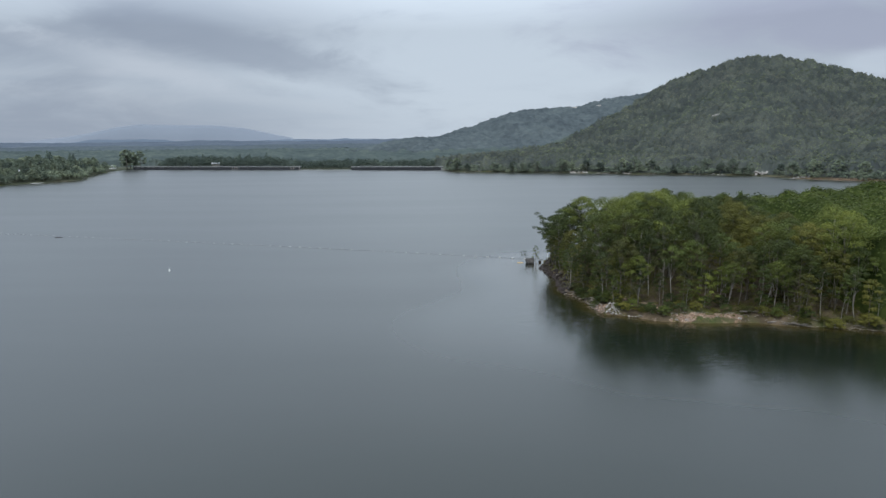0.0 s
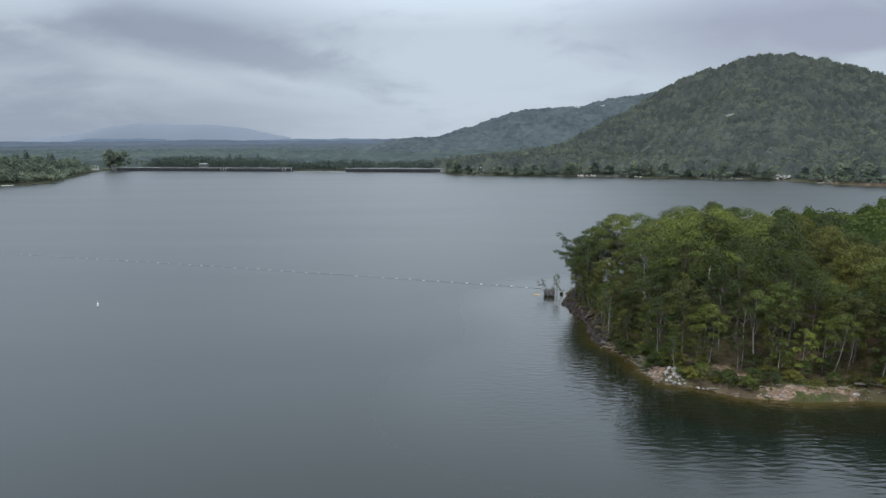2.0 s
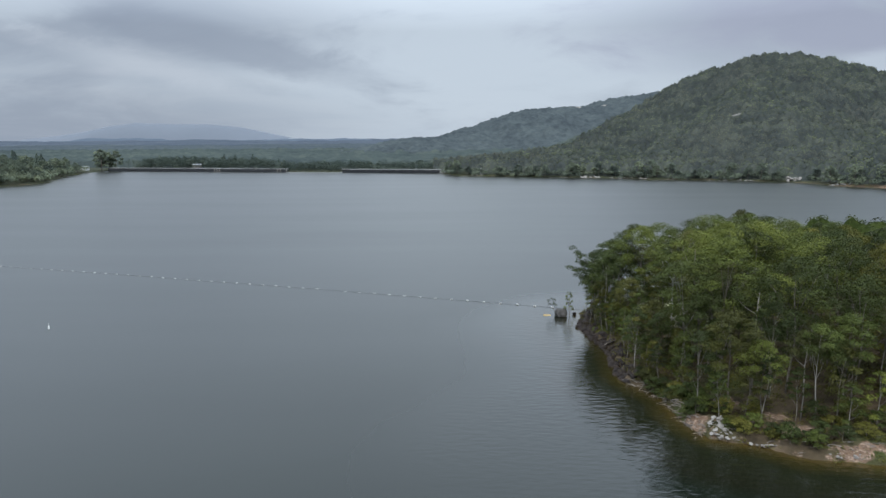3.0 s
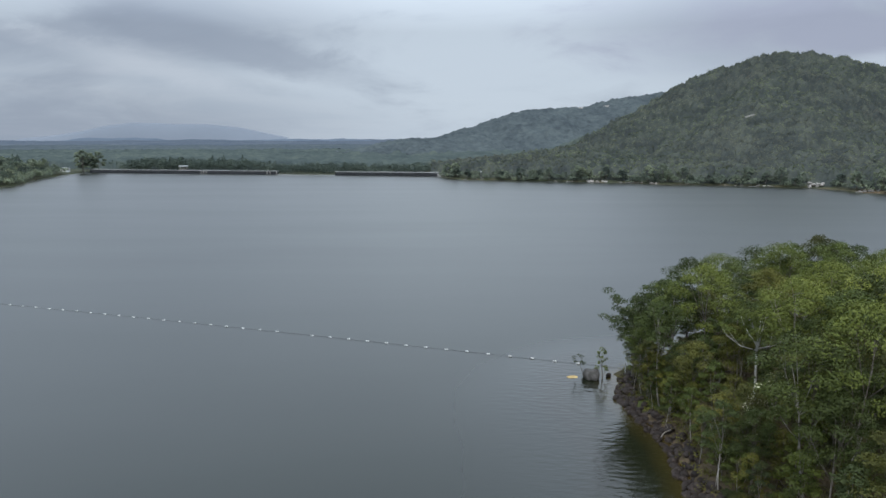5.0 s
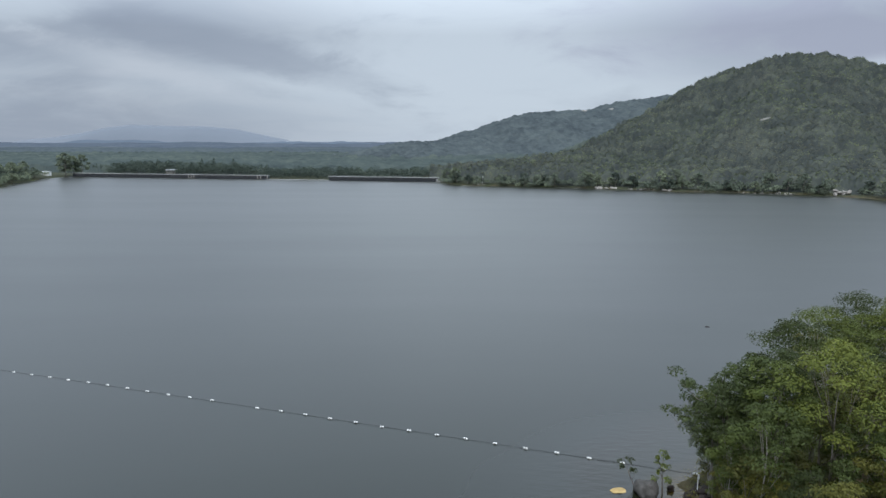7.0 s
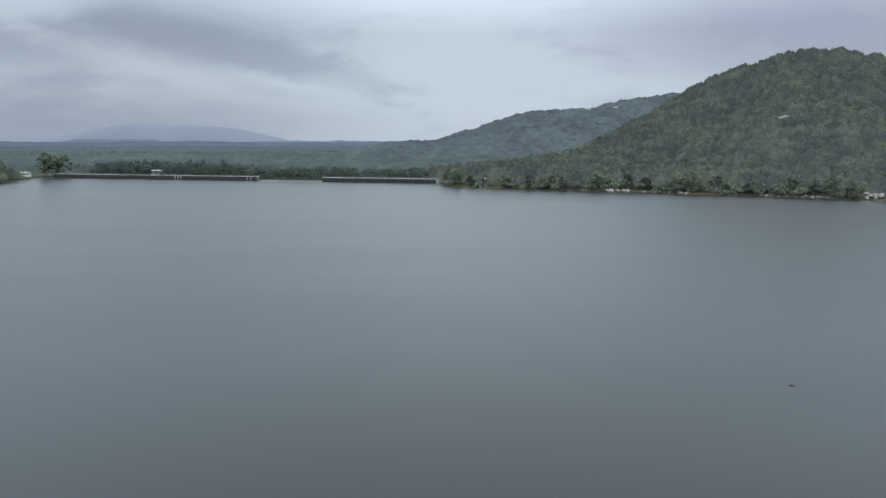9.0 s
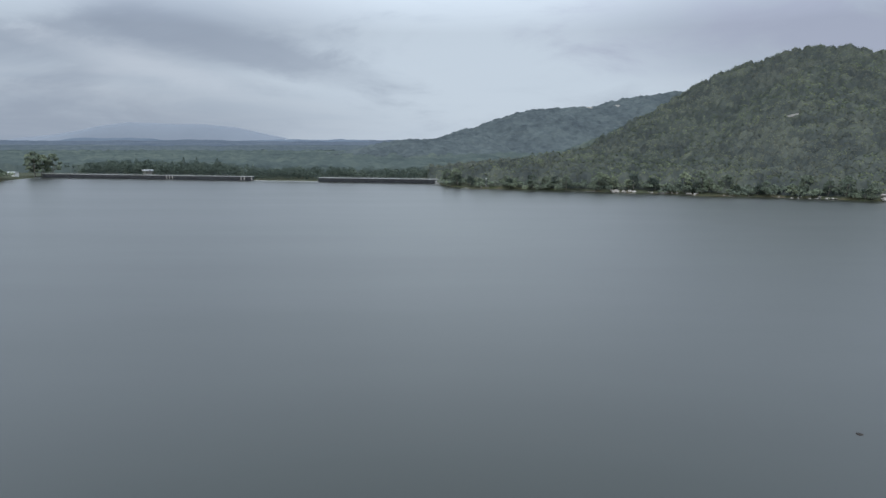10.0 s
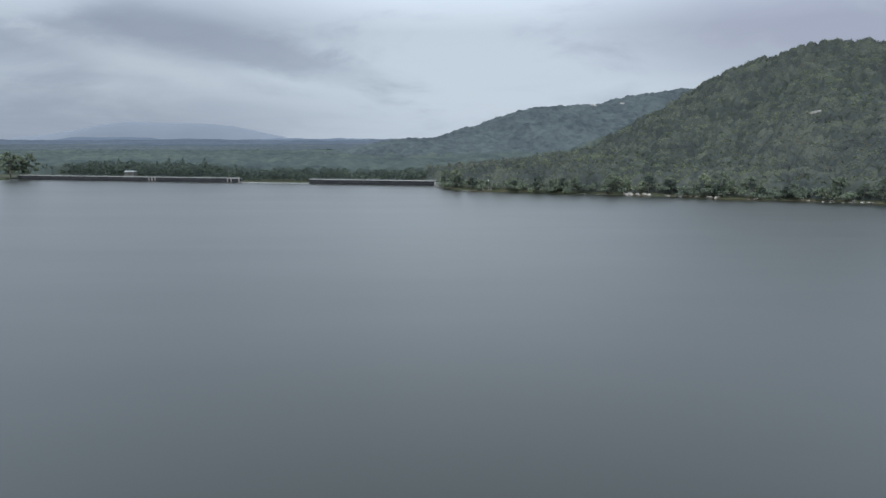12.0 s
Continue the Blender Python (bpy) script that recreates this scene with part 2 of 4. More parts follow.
def ground_material():
    m, nt, b = material("ground_soil")
    where = place_of(nt)
    big, mid, fine = noise_at(nt, where, 0.07), noise_at(nt, where, 0.45), noise_at(nt, where, 3.0, 5.0, 0.65)
    litter = ramp(nt, mid, (0.3, (0.045, 0.035, 0.022)), (0.5, (0.085, 0.065, 0.04)), (0.7, (0.14, 0.105, 0.07)))
    grass = ramp(nt, fine, (0.3, (0.03, 0.042, 0.012)), (0.7, (0.07, 0.085, 0.026)))
    col = blend(nt, ramp(nt, big, (0.48, (0, 0, 0)), (0.62, (1, 1, 1))), litter, grass)
    layered = node(nt, "ShaderNodeMapping", {"Vector": where}, Scale=(0.8, 1.2, 3.2))
    rubble = maths(nt, "ADD", maths(nt, "MULTIPLY", noise_at(nt, layered.outputs[0], 1.3, 6.0, 0.75), 0.65), maths(nt, "MULTIPLY", fine, 0.35))
    clay = ramp(nt, rubble, (0.30, (0.20, 0.08, 0.04)), (0.38, (0.05, 0.035, 0.025)), (0.44, (0.28, 0.185, 0.125)), (0.50, (0.10, 0.065, 0.045)), (0.55, (0.38, 0.285, 0.215)), (0.63, (0.30, 0.17, 0.10)), (0.70, (0.05, 0.036, 0.026)))
    layer = node(nt, "ShaderNodeAttribute")
    layer.attribute_name = "bare"
    worn = maths(nt, "ADD", layer.outputs["Fac"], maths(nt, "MULTIPLY", maths(nt, "SUBTRACT", noise_at(nt, where, 0.8), 0.5), 1.5))
    col = blend(nt, ramp(nt, worn, (0.42, (0, 0, 0)), (0.6, (1, 1, 1))), col, clay)
    brush = node(nt, "ShaderNodeAttribute")
    brush.attribute_name = "scrub"
    col = blend(nt, brush.outputs["Fac"], col, ramp(nt, mid, (0.35, (0.030, 0.034, 0.022)), (0.65, (0.062, 0.068, 0.040))))
    # distance haze painted on the far soil as a pale grey-green
    haze_layer = node(nt, "ShaderNodeAttribute")
    haze_layer.attribute_name = "far_haze"
    far_haze = ramp(nt, big, (0.35, (0.10, 0.13, 0.13)), (0.65, (0.14, 0.17, 0.165)))
    col = blend(nt, haze_layer.outputs["Fac"], col, far_haze)
    nt.links.new(col, b.inputs["Base Color"])
    b.inputs["Roughness"].default_value = 0.95
    b.inputs["Specular IOR Level"].default_value = 0.15
    bump(nt, b, rubble, 0.9, 0.3)
    return m


def water_material():
    m, nt, b = material("lake_water")
    where = place_of(nt)
    depth = node(nt, "ShaderNodeAttribute")
    depth.attribute_name = "depth"
    lee = node(nt, "ShaderNodeAttribute")
    lee.attribute_name = "lee"
    col = ramp(nt, depth.outputs["Fac"], (0.0, (0.07, 0.048, 0.012)), (0.12, (0.032, 0.026, 0.008)), (0.3, (0.012, 0.014, 0.007)), (0.75, (0.010, 0.011, 0.006)), (1.0, (0.008, 0.012, 0.008)))
    nt.links.new(col, b.inputs["Base Color"])
    b.inputs["IOR"].default_value = 1.33
    b.inputs["Coat Weight"].default_value = 0.7
    b.inputs["Coat IOR"].default_value = 1.33
    b.inputs["Coat Roughness"].default_value = 0.30
    b.inputs["Specular IOR Level"].default_value = 0.3
    streak = node(nt, "ShaderNodeMapping", {"Vector": where}, Scale=(0.006, 0.03, 1.0), Rotation=(0, 0, 0.15))
    wind = noise_at(nt, streak.outputs[0], 1.0, 4.0)
    open_rough = maths(nt, "MULTIPLY_ADD", wind, 0.07)
    nt.nodes[-1].inputs[2].default_value = 0.265
    calm = lee.outputs["Fac"]
    rough = node(nt, "ShaderNodeMapRange", {0: calm, 3: open_rough})
    rough.inputs[4].default_value = 0.04
    nt.links.new(rough.outputs[0], b.inputs["Roughness"])
    nt.links.new(rough.outputs[0], b.inputs["Coat Roughness"])
    turn = node(nt, "ShaderNodeMapping", {"Vector": where}, Scale=(0.55, 1.5, 1.0), Rotation=(0, 0, 0.5))
    ripple = noise_at(nt, turn.outputs[0], 1.0, 2.0, 0.45)
    chop = noise_at(nt, where, 3.2, 2.0, 0.5)
    h = maths(nt, "ADD", ripple, maths(nt, "MULTIPLY", chop, 0.12))
    h = maths(nt, "MULTIPLY", h, maths(nt, "MAXIMUM", maths(nt, "SUBTRACT", maths(nt, "MULTIPLY", lee.outputs["Fac"], 1.4), 0.12), 0.0))
    bump(nt, b, h, 0.3, 0.22)
    return m


GROUND, WATER = ground_material(), water_material()


# ---------------------------------------------------------------- building helpers
def obj(name, mesh, mat, parent=None, label=""):
    ob = new(name, mesh)
    if mat and not mesh.materials:
        mesh.materials.append(mat)
    if parent:
        ob.parent = parent
    return tagged(ob, label)


def part(name, bm, mat, parent=None, label="", smooth=False):
    me = bpy.data.meshes.new(name)
    bm.to_mesh(me)
    bm.free()
    if smooth:
        me.polygons.foreach_set("use_smooth", [True] * len(me.polygons))
    return obj(name, me, mat, parent, label)


def quad_mesh(name, verts):
    """A mesh of loose quads from an array (n, 4, 3)."""
    n = len(verts)
    me = bpy.data.meshes.new(name)
    me.vertices.add(4 * n)
    me.vertices.foreach_set("co", np.ascontiguousarray(verts, np.float32).ravel())
    me.loops.add(4 * n)
    me.loops.foreach_set("vertex_index", np.arange(4 * n, dtype=np.int32))
    me.polygons.add(n)
    me.polygons.foreach_set("loop_start", np.arange(0, 4 * n, 4, dtype=np.int32))
    me.update(calc_edges=True)
    return me


def grid_mesh(name, xs, ys, z):
    nx, ny = len(xs), len(ys)
    gx, gy = np.meshgrid(xs, ys)
    co = np.stack([gx, gy, z], -1).reshape(-1, 3)
    i = (np.arange(ny - 1)[:, None] * nx + np.arange(nx - 1)).ravel()
    quads = np.stack([i, i + 1, i + nx + 1, i + nx], 1)
    me = bpy.data.meshes.new(name)
    me.vertices.add(len(co))
    me.vertices.foreach_set("co", co.astype(np.float32).ravel())
    me.loops.add(quads.size)
    me.loops.foreach_set("vertex_index", quads.astype(np.int32).ravel())
    me.polygons.add(len(quads))
    me.polygons.foreach_set("loop_start", np.arange(0, quads.size, 4, dtype=np.int32))
    me.update(calc_edges=True)
    me.polygons.foreach_set("use_smooth", [True] * len(quads))
    return me


def unit(v):
    return v / np.maximum(np.linalg.norm(v, axis=-1, keepdims=True), 1e-9)


def leaf_quads(rng, centres, outward, length, width, up=0.4, loose=0.7):
    """Pointed leaves (or leafy sprays) at the centres, roughly facing outward and up."""
    n = len(centres)
    normal = unit(outward * (1 - up) + np.array([0, 0, up]) + rng.normal(0, loose, (n, 3)) * 0.6)
    along = unit(np.cross(normal, rng.normal(0, 1, (n, 3))))
    across = np.cross(normal, along)
    ln = (length * rng.uniform(0.6, 1.3, n))[:, None]
    wd = (width * rng.uniform(0.6, 1.3, n))[:, None]
    droop = np.zeros((n, 3))
    droop[:, 2] = -0.15 * ln[:, 0]
    return np.stack([centres - along * ln / 2 + droop, centres + across * wd / 2, centres + along * ln / 2 + droop, centres - across * wd / 2], 1)


def puff(rng, centre, radius, count, flat=0.7):
    """Points in the outer shell of a flattened ball, thin below."""
    d = unit(rng.normal(0, 1, (count, 3)))
    d[:, 2] = np.where(d[:, 2] < -0.35, -d[:, 2], d[:, 2])
    r = radius * (0.45 + 0.55 * rng.uniform(0, 1, count) ** 0.5)
    lump = 1 + 0.22 * np.sin(d[:, 0] * 5 + centre[0]) * np.cos(d[:, 1] * 5 + centre[1] * 2)
    return np.asarray(centre) + d * (r * lump)[:, None] * np.array([1, 1, flat]), d


def tube(bm, points, radii, sides=6):
    """A tapered, bent limb through the points."""
    rings = []
    pts = [Vector(p) for p in points]
    for i, p in enumerate(pts):
        d = (pts[min(i + 1, len(pts) - 1)] - pts[max(i - 1, 0)]).normalized()
        a = d.cross(Vector((0.31, 0.95, 0.05))).normalized()
        b = d.cross(a)
        rings.append([bm.verts.new(p + (a * math.cos(k) + b * math.sin(k)) * radii[i]) for k in (2 * math.pi * j / sides for j in range(sides))])
    for r0, r1 in zip(rings, rings[1:]):
        for j in range(sides):
            bm.faces.new((r0[j], r0[(j + 1) % sides], r1[(j + 1) % sides], r1[j]))
    bm.faces.new(rings[0][::-1])
    bm.faces.new(rings[-1])


def box(bm, x0, x1, y0, y1, z0, z1, bevel=0.0):
    made = bmesh.ops.create_cube(bm, size=1.0)["verts"]
    for v in made:
        v.co = Vector(((x0 + x1) / 2 + v.co.x * (x1 - x0), (y0 + y1) / 2 + v.co.y * (y1 - y0), (z0 + z1) / 2 + v.co.z * (z1 - z0)))
    if bevel:
        bmesh.ops.bevel(bm, geom=list({e for v in made for e in v.link_edges}), offset=bevel, segments=1, affect="EDGES")


def boulder(seed, level=2, rough=0.22, flat=0.7):
    """A lumpy stone of about one metre across."""
    bm = bmesh.new()
    bmesh.ops.create_icosphere(bm, subdivisions=level, radius=0.5)
    rng = np.random.default_rng(seed)
    cuts = unit(rng.normal(0, 1, (7, 3)))
    deep = rng.uniform(0.30, 0.46, 7)
    for v in bm.verts:
        p = np.array(v.co)
        for c, d in zip(cuts, deep):
            over = p @ c - d
            if over > 0:
                p = p - c * over * 0.85
        v.co = Vector(p) * (1 + rough * noise.noise(Vector(p) * 3.1 + Vector((seed * 3.7, 0, 0))))
        v.co.z *= flat
    return bm


# ---------------------------------------------------------------- the lie of the land
def lattice(ix, iy):
    h = np.sin(ix * 127.1 + iy * 311.7) * 43758.5453
    return h - np.floor(h)


def vnoise(x, y, size):
    x, y = np.asarray(x, float) / size, np.asarray(y, float) / size
    ix, iy = np.floor(x), np.floor(y)
    fx, fy = x - ix, y - iy
    fx, fy = fx * fx * (3 - 2 * fx), fy * fy * (3 - 2 * fy)
    a, b, c2, d = lattice(ix, iy), lattice(ix + 1, iy), lattice(ix, iy + 1), lattice(ix + 1, iy + 1)
    return (a * (1 - fx) + b * fx) * (1 - fy) + (c2 * (1 - fx) + d * fx) * fy - 0.5


def inside_distance(x, y, poly):
    """Distance to the outline, positive inside."""
    x, y = np.asarray(x, float), np.asarray(y, float)
    best, inside = np.full(x.shape, 1e9), np.zeros(x.shape, bool)
    for (ax, ay), (bx, by) in zip(poly, poly[1:] + poly[:1]):
        dx, dy = bx - ax, by - ay
        t = np.clip(((x - ax) * dx + (y - ay) * dy) / (dx * dx + dy * dy), 0, 1)
        best = np.minimum(best, np.hypot(x - ax - t * dx, y - ay - t * dy))
        if ay != by:
            inside ^= ((ay > y) != (by > y)) & (x < (bx - ax) * (y - ay) / (by - ay) + ax)
    return np.where(inside, best, -best)


def ridge_height(x, y, line):
    """A ridge along a line of (x, y, height, half width)."""
    out = np.zeros(np.shape(x))
    for (ax, ay, ah, aw), (bx, by, bh, bw) in zip(line, line[1:]):
        dx, dy = bx - ax, by - ay
        t = np.clip(((x - ax) * dx + (y - ay) * dy) / (dx * dx + dy * dy), 0, 1)
        d = np.hypot(x - ax - t * dx, y - ay - t * dy) / (aw + t * (bw - aw))
        out = np.maximum(out, (ah + t * (bh - ah)) * (0.5 + 0.5 * np.cos(np.pi * np.minimum(d, 1))))
    return out


def smooth(a, b, v):
    t = np.clip((v - a) / (b - a), 0, 1)
    return t * t * (3 - 2 * t)


LAKE = [(-357, 730), (-358, 704), (-357, 686), (-344, 640), (-333, 600), (-318, 565), (-311, 542), (-318, 520), (-334, 508), (-342, 484),
        (-362, 440), (-430, 380), (-540, 250), (-620, 0), (-600, -500), (0, -900), (700, -600), (780, 0), (640, 280), (450, 395), (340, 430),
        (285, 458), (263, 480), (259, 498), (244, 520), (215, 533), (185, 545), (150, 561), (114, 576), (100, 582), (78, 588), (60, 594),
        (38, 606), (20, 612), (0, 620), (-5, 660)]
ISLAND = [(28.6, 171.2), (26.4, 164), (27.3, 157), (28.4, 149), (27.5, 142), (27.3, 138), (28.8, 134.5), (30.6, 131), (31.2, 126.5), (31.4, 122),
          (32.2, 119.4), (36, 118), (41, 115.0), (47, 113.9), (57, 113.9), (63, 111.2), (68, 110.0), (78, 107.5), (100, 104), (150, 108), (260, 120), (420, 160), (420, 260), (260, 250), (170, 246),
          (125, 226), (102, 197), (85, 200), (64, 204), (48, 192), (34, 178), (28, 173)]
MAIN_RIDGE = [(-10, 680, 2, 60), (75, 745, 4, 110), (151, 800, 13, 150), (235, 855, 29, 190), (290, 885, 63, 220), (388, 930, 110, 300),
              (455, 954, 128, 330), (540, 985, 120, 290), (615, 1015, 96, 270), (690, 1040, 76, 270), (950, 1060, 60, 320)]
SPUR = [(446, 954, 120, 240), (380, 820, 90, 200), (320, 700, 50, 160), (290, 600, 14, 90)]
EAST_SPUR = [(530, 960, 108, 220), (525, 800, 70, 220), (480, 620, 42, 200), (430, 480, 12, 140), (700, 480, 12, 160)]
FAR_RIDGE = [(-230, 1150, 0, 120), (-95, 1150, 9, 130), (-50, 1160, 25, 160), (0, 1170, 24, 150), (75, 1300, 47, 200), (173, 1350, 76, 280),
             (302, 1400, 84, 320), (388, 1430, 104, 340), (461, 1450, 114, 360), (630, 1470, 122, 380), (1000, 1480, 95, 400)]


def land(x, y):
    """The ground's height; below 0 under the lake."""
    x, y = np.asarray(x, float), np.asarray(y, float)
    wob = 1.4 * vnoise(x, y, 9.0) + 0.7 * vnoise(x, y, 3.5)
    lake = inside_distance(x, y, LAKE) + 5 * vnoise(x, y, 26)
    isle = inside_distance(x, y, ISLAND) + wob
    bed = np.maximum(-7.0, -0.55 * np.minimum(lake, np.where(isle > 0, 0.0, -isle)) - 0.05)
    far = -lake
    hills = np.maximum.reduce([ridge_height(x, y, r) for r in (MAIN_RIDGE, SPUR, EAST_SPUR, FAR_RIDGE)])
    hills = hills * smooth(-5, 90, far) * (1 + 0.10 * vnoise(x, y, 60) + 0.06 * vnoise(x, y, 25))
    behind = smooth(0, 40, y - (652 - 0.196 * x)) * smooth(40, -30, x)
    low = 0.15 + 1.6 * smooth(0, 9, far) + 2.5 * smooth(10, 60, far) * (1 - behind) - 9 * behind + 10 * vnoise(x, y, 340) * smooth(60, 500, far)
    drop = smooth(-3, 3, y - (657 - 0.196 * x)) * smooth(-4, -16, x) * smooth(-368, -357, x) * smooth(80, 30, y - (657 - 0.196 * x))
    low = low * (1 - drop) - 7 * drop
    low = low + smooth(2200, 4600, y) * (6 + 16 * vnoise(x, y, 900))
    shore = np.maximum(low, 0.15 + hills)
    isle_h = (1.1 + 0.9 * vnoise(x, y, 2.2)) * smooth(0, 1.0, isle) + 0.35 * vnoise(x, y, 1.1) * smooth(0.1, 0.8, isle) + 2.4 * smooth(1, 28, isle) + 0.5 * vnoise(x, y, 6) * smooth(1, 6, isle) + 0.05
    return np.where(isle > 0, isle_h, np.where(far > 0, shore, bed))


def graded(points):
    """Grid lines: (start, step) stretches, then the end."""
    out = []
    for (a, s), (b, _) in zip(points, points[1:]):
        out += list(np.linspace(a, b, max(2, int((b - a) / s)), endpoint=False))
    return np.array(out + [points[-1][0]])


XS = graded([(-6500, 300), (-1500, 60), (-600, 12), (-300, 25), (-10, 6), (16, 1.0), (95, 3), (140, 10), (800, 40), (1500, 300), (6500, 0)])
YS = graded([(-3000, 250), (-900, 80), (0, 12), (98, 1.0), (208, 6), (420, 8), (1100, 14), (1600, 60), (2400, 160), (6500, 0)])
gx, gy = np.meshgrid(XS, YS)
ground_mesh = grid_mesh("ground", XS, YS, land(gx, gy))
isle_in = inside_distance(gx, gy, ISLAND) + 1.2 * vnoise(gx, gy, 5.0)
south = smooth(130, 125, gy) * smooth(62, 54, gx) * smooth(20, 26, gx)
scarps = ((32.2, 122.6, 1.5, 1.6), (42.3, 118.8, 2.3, 1.2), (41.2, 122.2, 2.2, 1.3), (38.0, 126.5, 0.9, 2.6), (47.5, 114.7, 3.4, 0.65), (53.5, 114.7, 2.6, 0.6))
bare = 0.28 * south * smooth(1.8, 0.8, isle_in) + sum(0.95 * np.exp(-((gx - sx) / rx) ** 2 - ((gy - sy) / ry) ** 2) for sx, sy, rx, ry in scarps)
bare = np.clip(bare * (gx < 110) * (gy < 260) + 0.45 * smooth(215, 255, gx) * smooth(520, 470, gy) * smooth(400, 430, gy) * (land(gx, gy) < 3), 0, 1)
layer = ground_mesh.attributes.new("bare", "FLOAT", "POINT")
layer.data.foreach_set("value", bare.astype(np.float32).ravel())
layer = ground_mesh.attributes.new("scrub", "FLOAT", "POINT")
layer.data.foreach_set("value", (smooth(-0.8, 0.5, -inside_distance(gx, gy, LAKE) - 5 * vnoise(gx, gy, 26)) * np.clip(1 - 2 * bare, 0, 1)).astype(np.float32).ravel())
# where the soil takes its painted haze: growing with distance
layer = ground_mesh.attributes.new("far_haze", "FLOAT", "POINT")
layer.data.foreach_set("value", (smooth(800, 1200, gy - np.maximum(gx, 0) * 0.7)).astype(np.float32).ravel())
ground = obj("ground", ground_mesh, GROUND)
tagged(ground, "brown leaf-littered soil with pale clay banks at the waterline", "ground", kind="structure")

# the lake: its northern edge lies along the dam
WX = graded([(-900, 60), (-10, 6), (10, 0.8), (95, 3), (140, 20), (900, 0)])
WY = graded([(-1200, 80), (60, 4), (95, 0.8), (212, 6), (420, 30), (600, 0)])
wx, wy = np.meshgrid(WX, WY)
north = smooth(420, 600, wy)
edge = 653.5 - 0.196 * wx
wyy = np.where(wy > 420, 420 + (wy - 420) / 180 * (edge - 420), wy)
water_mesh = grid_mesh("lake_water", WX, WY, np.zeros_like(wx))
co = np.stack([wx, wyy, np.zeros_like(wx)], -1)
water_mesh.vertices.foreach_set("co", co.astype(np.float32).ravel())
isle_d = -inside_distance(wx, wyy, ISLAND)
for title, values in (("depth", np.clip(-land(wx, wyy) / 7, 0, 1)), ("lee", smooth(25 + 21 * smooth(142, 116, wyy), 4, isle_d + 7 * vnoise(wx, wyy, 14)) * smooth(198, 174, wyy))):
    layer = water_mesh.attributes.new(title, "FLOAT", "POINT")
    layer.data.foreach_set("value", values.astype(np.float32).ravel())
water_mesh.update()
lake_water = tagged(obj("water", water_mesh, WATER), "calm grey-green lake water with faint wind ripples", "water", kind="structure")


# ---------------------------------------------------------------- forests
def canopy(name, pts, rng, radius, count, spray, mat, tall, label, up=0.4, loose=0.5):
    """Many crowns in one mesh: leafy sprays on lumpy domes."""
    n = len(pts)
    r = radius * rng.uniform(0.65, 1.35, n)
    h = tall * rng.uniform(0.7, 1.25, n)
    d = unit(rng.normal(0, 1, (n, count, 3)))
    d[..., 2] = np.where(d[..., 2] < -0.2, -d[..., 2], d[..., 2])
    lump = 1 + 0.3 * np.sin(d[..., 0] * 4 + pts[:, None, 0]) * np.cos(d[..., 1] * 4 + pts[:, None, 1])
    c = np.stack([pts[:, 0], pts[:, 1], pts[:, 2] + h - r * 0.8], -1)[:, None]
    at = c + d * (r[:, None] * lump * (0.6 + 0.4 * rng.uniform(0, 1, (n, count)) ** 0.5))[..., None] * np.array([1, 1, 0.85])
    me = quad_mesh(name, leaf_quads(rng, at.reshape(-1, 3), d.reshape(-1, 3), spray, spray * 0.7, up=up, loose=loose))
    return tagged(obj(name, me, mat), label, "forest", kind="stuff")


def crowns(x, y, size, tall, tight=0.45):
    """The height of a closed canopy: overlapping domes of uneven size."""
    u, v = x / size, y / size
    iu, iv = np.floor(u), np.floor(v)
    best = np.zeros(np.shape(x))
    for du in (-1, 0, 1):
        for dv in (-1, 0, 1):
            a, c_ = iu + du, iv + dv
            cx, cy = a + 0.15 + 0.7 * lattice(a, c_), c_ + 0.15 + 0.7 * lattice(a + 57, c_ + 113)
            grown = 0.55 + 0.45 * lattice(a + 19, c_ + 71)
            d2 = ((u - cx) ** 2 + (v - cy) ** 2) / (tight + 0.45 * grown) ** 2
            best = np.maximum(best, tall * grown * np.sqrt(np.maximum(0, 1 - d2)))
    return best


def sheet(name, gx_, gy_, z, mat, label):
    me = grid_mesh(name, gx_[0], gy_[:, 0], z)
    me.vertices.foreach_set("co", np.stack([gx_, gy_, z], -1).astype(np.float32).ravel())
    me.update()
    return tagged(obj(name, me, mat), label, "forest", kind="stuff")


def scatter(rng, x0, x1, y0, y1, step):
    nx, ny = int((x1 - x0) / step), int((y1 - y0) / step)
    px, py = np.meshgrid(x0 + (np.arange(nx) + 0.5) * step, y0 + (np.arange(ny) + 0.5) * step)
    px = (px + rng.uniform(-0.5, 0.5, px.shape) * step).ravel()
    py = (py + rng.uniform(-0.5, 0.5, py.shape) * step).ravel()
    return px, py


rng = np.random.default_rng(5)


def hill_top(x, y):
    """The top of the hill's canopy; sunk below the soil where no trees stand."""
    d = -inside_distance(x, y, LAKE)
    grown = smooth(7, 14, d) * smooth(30, 8, y - 720 - np.maximum(x, 0) * 0.78) * smooth(4, 12, np.hypot(x - 286, (y - 704) * 1.2))
    grown = grown * np.where((y > 655 - 0.25 * x) | (x > 20), 1, 0) * (x > -14)
    dome = crowns(x, y, 9.0, 10.5, 0.20) + 0.7 * crowns(x + 40, y - 17, 4.6, 4.0, 0.25) + 1.2 * vnoise(x, y, 2.6)
    return land(x, y) + np.where(grown > 0.05, grown * (0.5 + dome), -3.0), grown * (dome > 4.2)


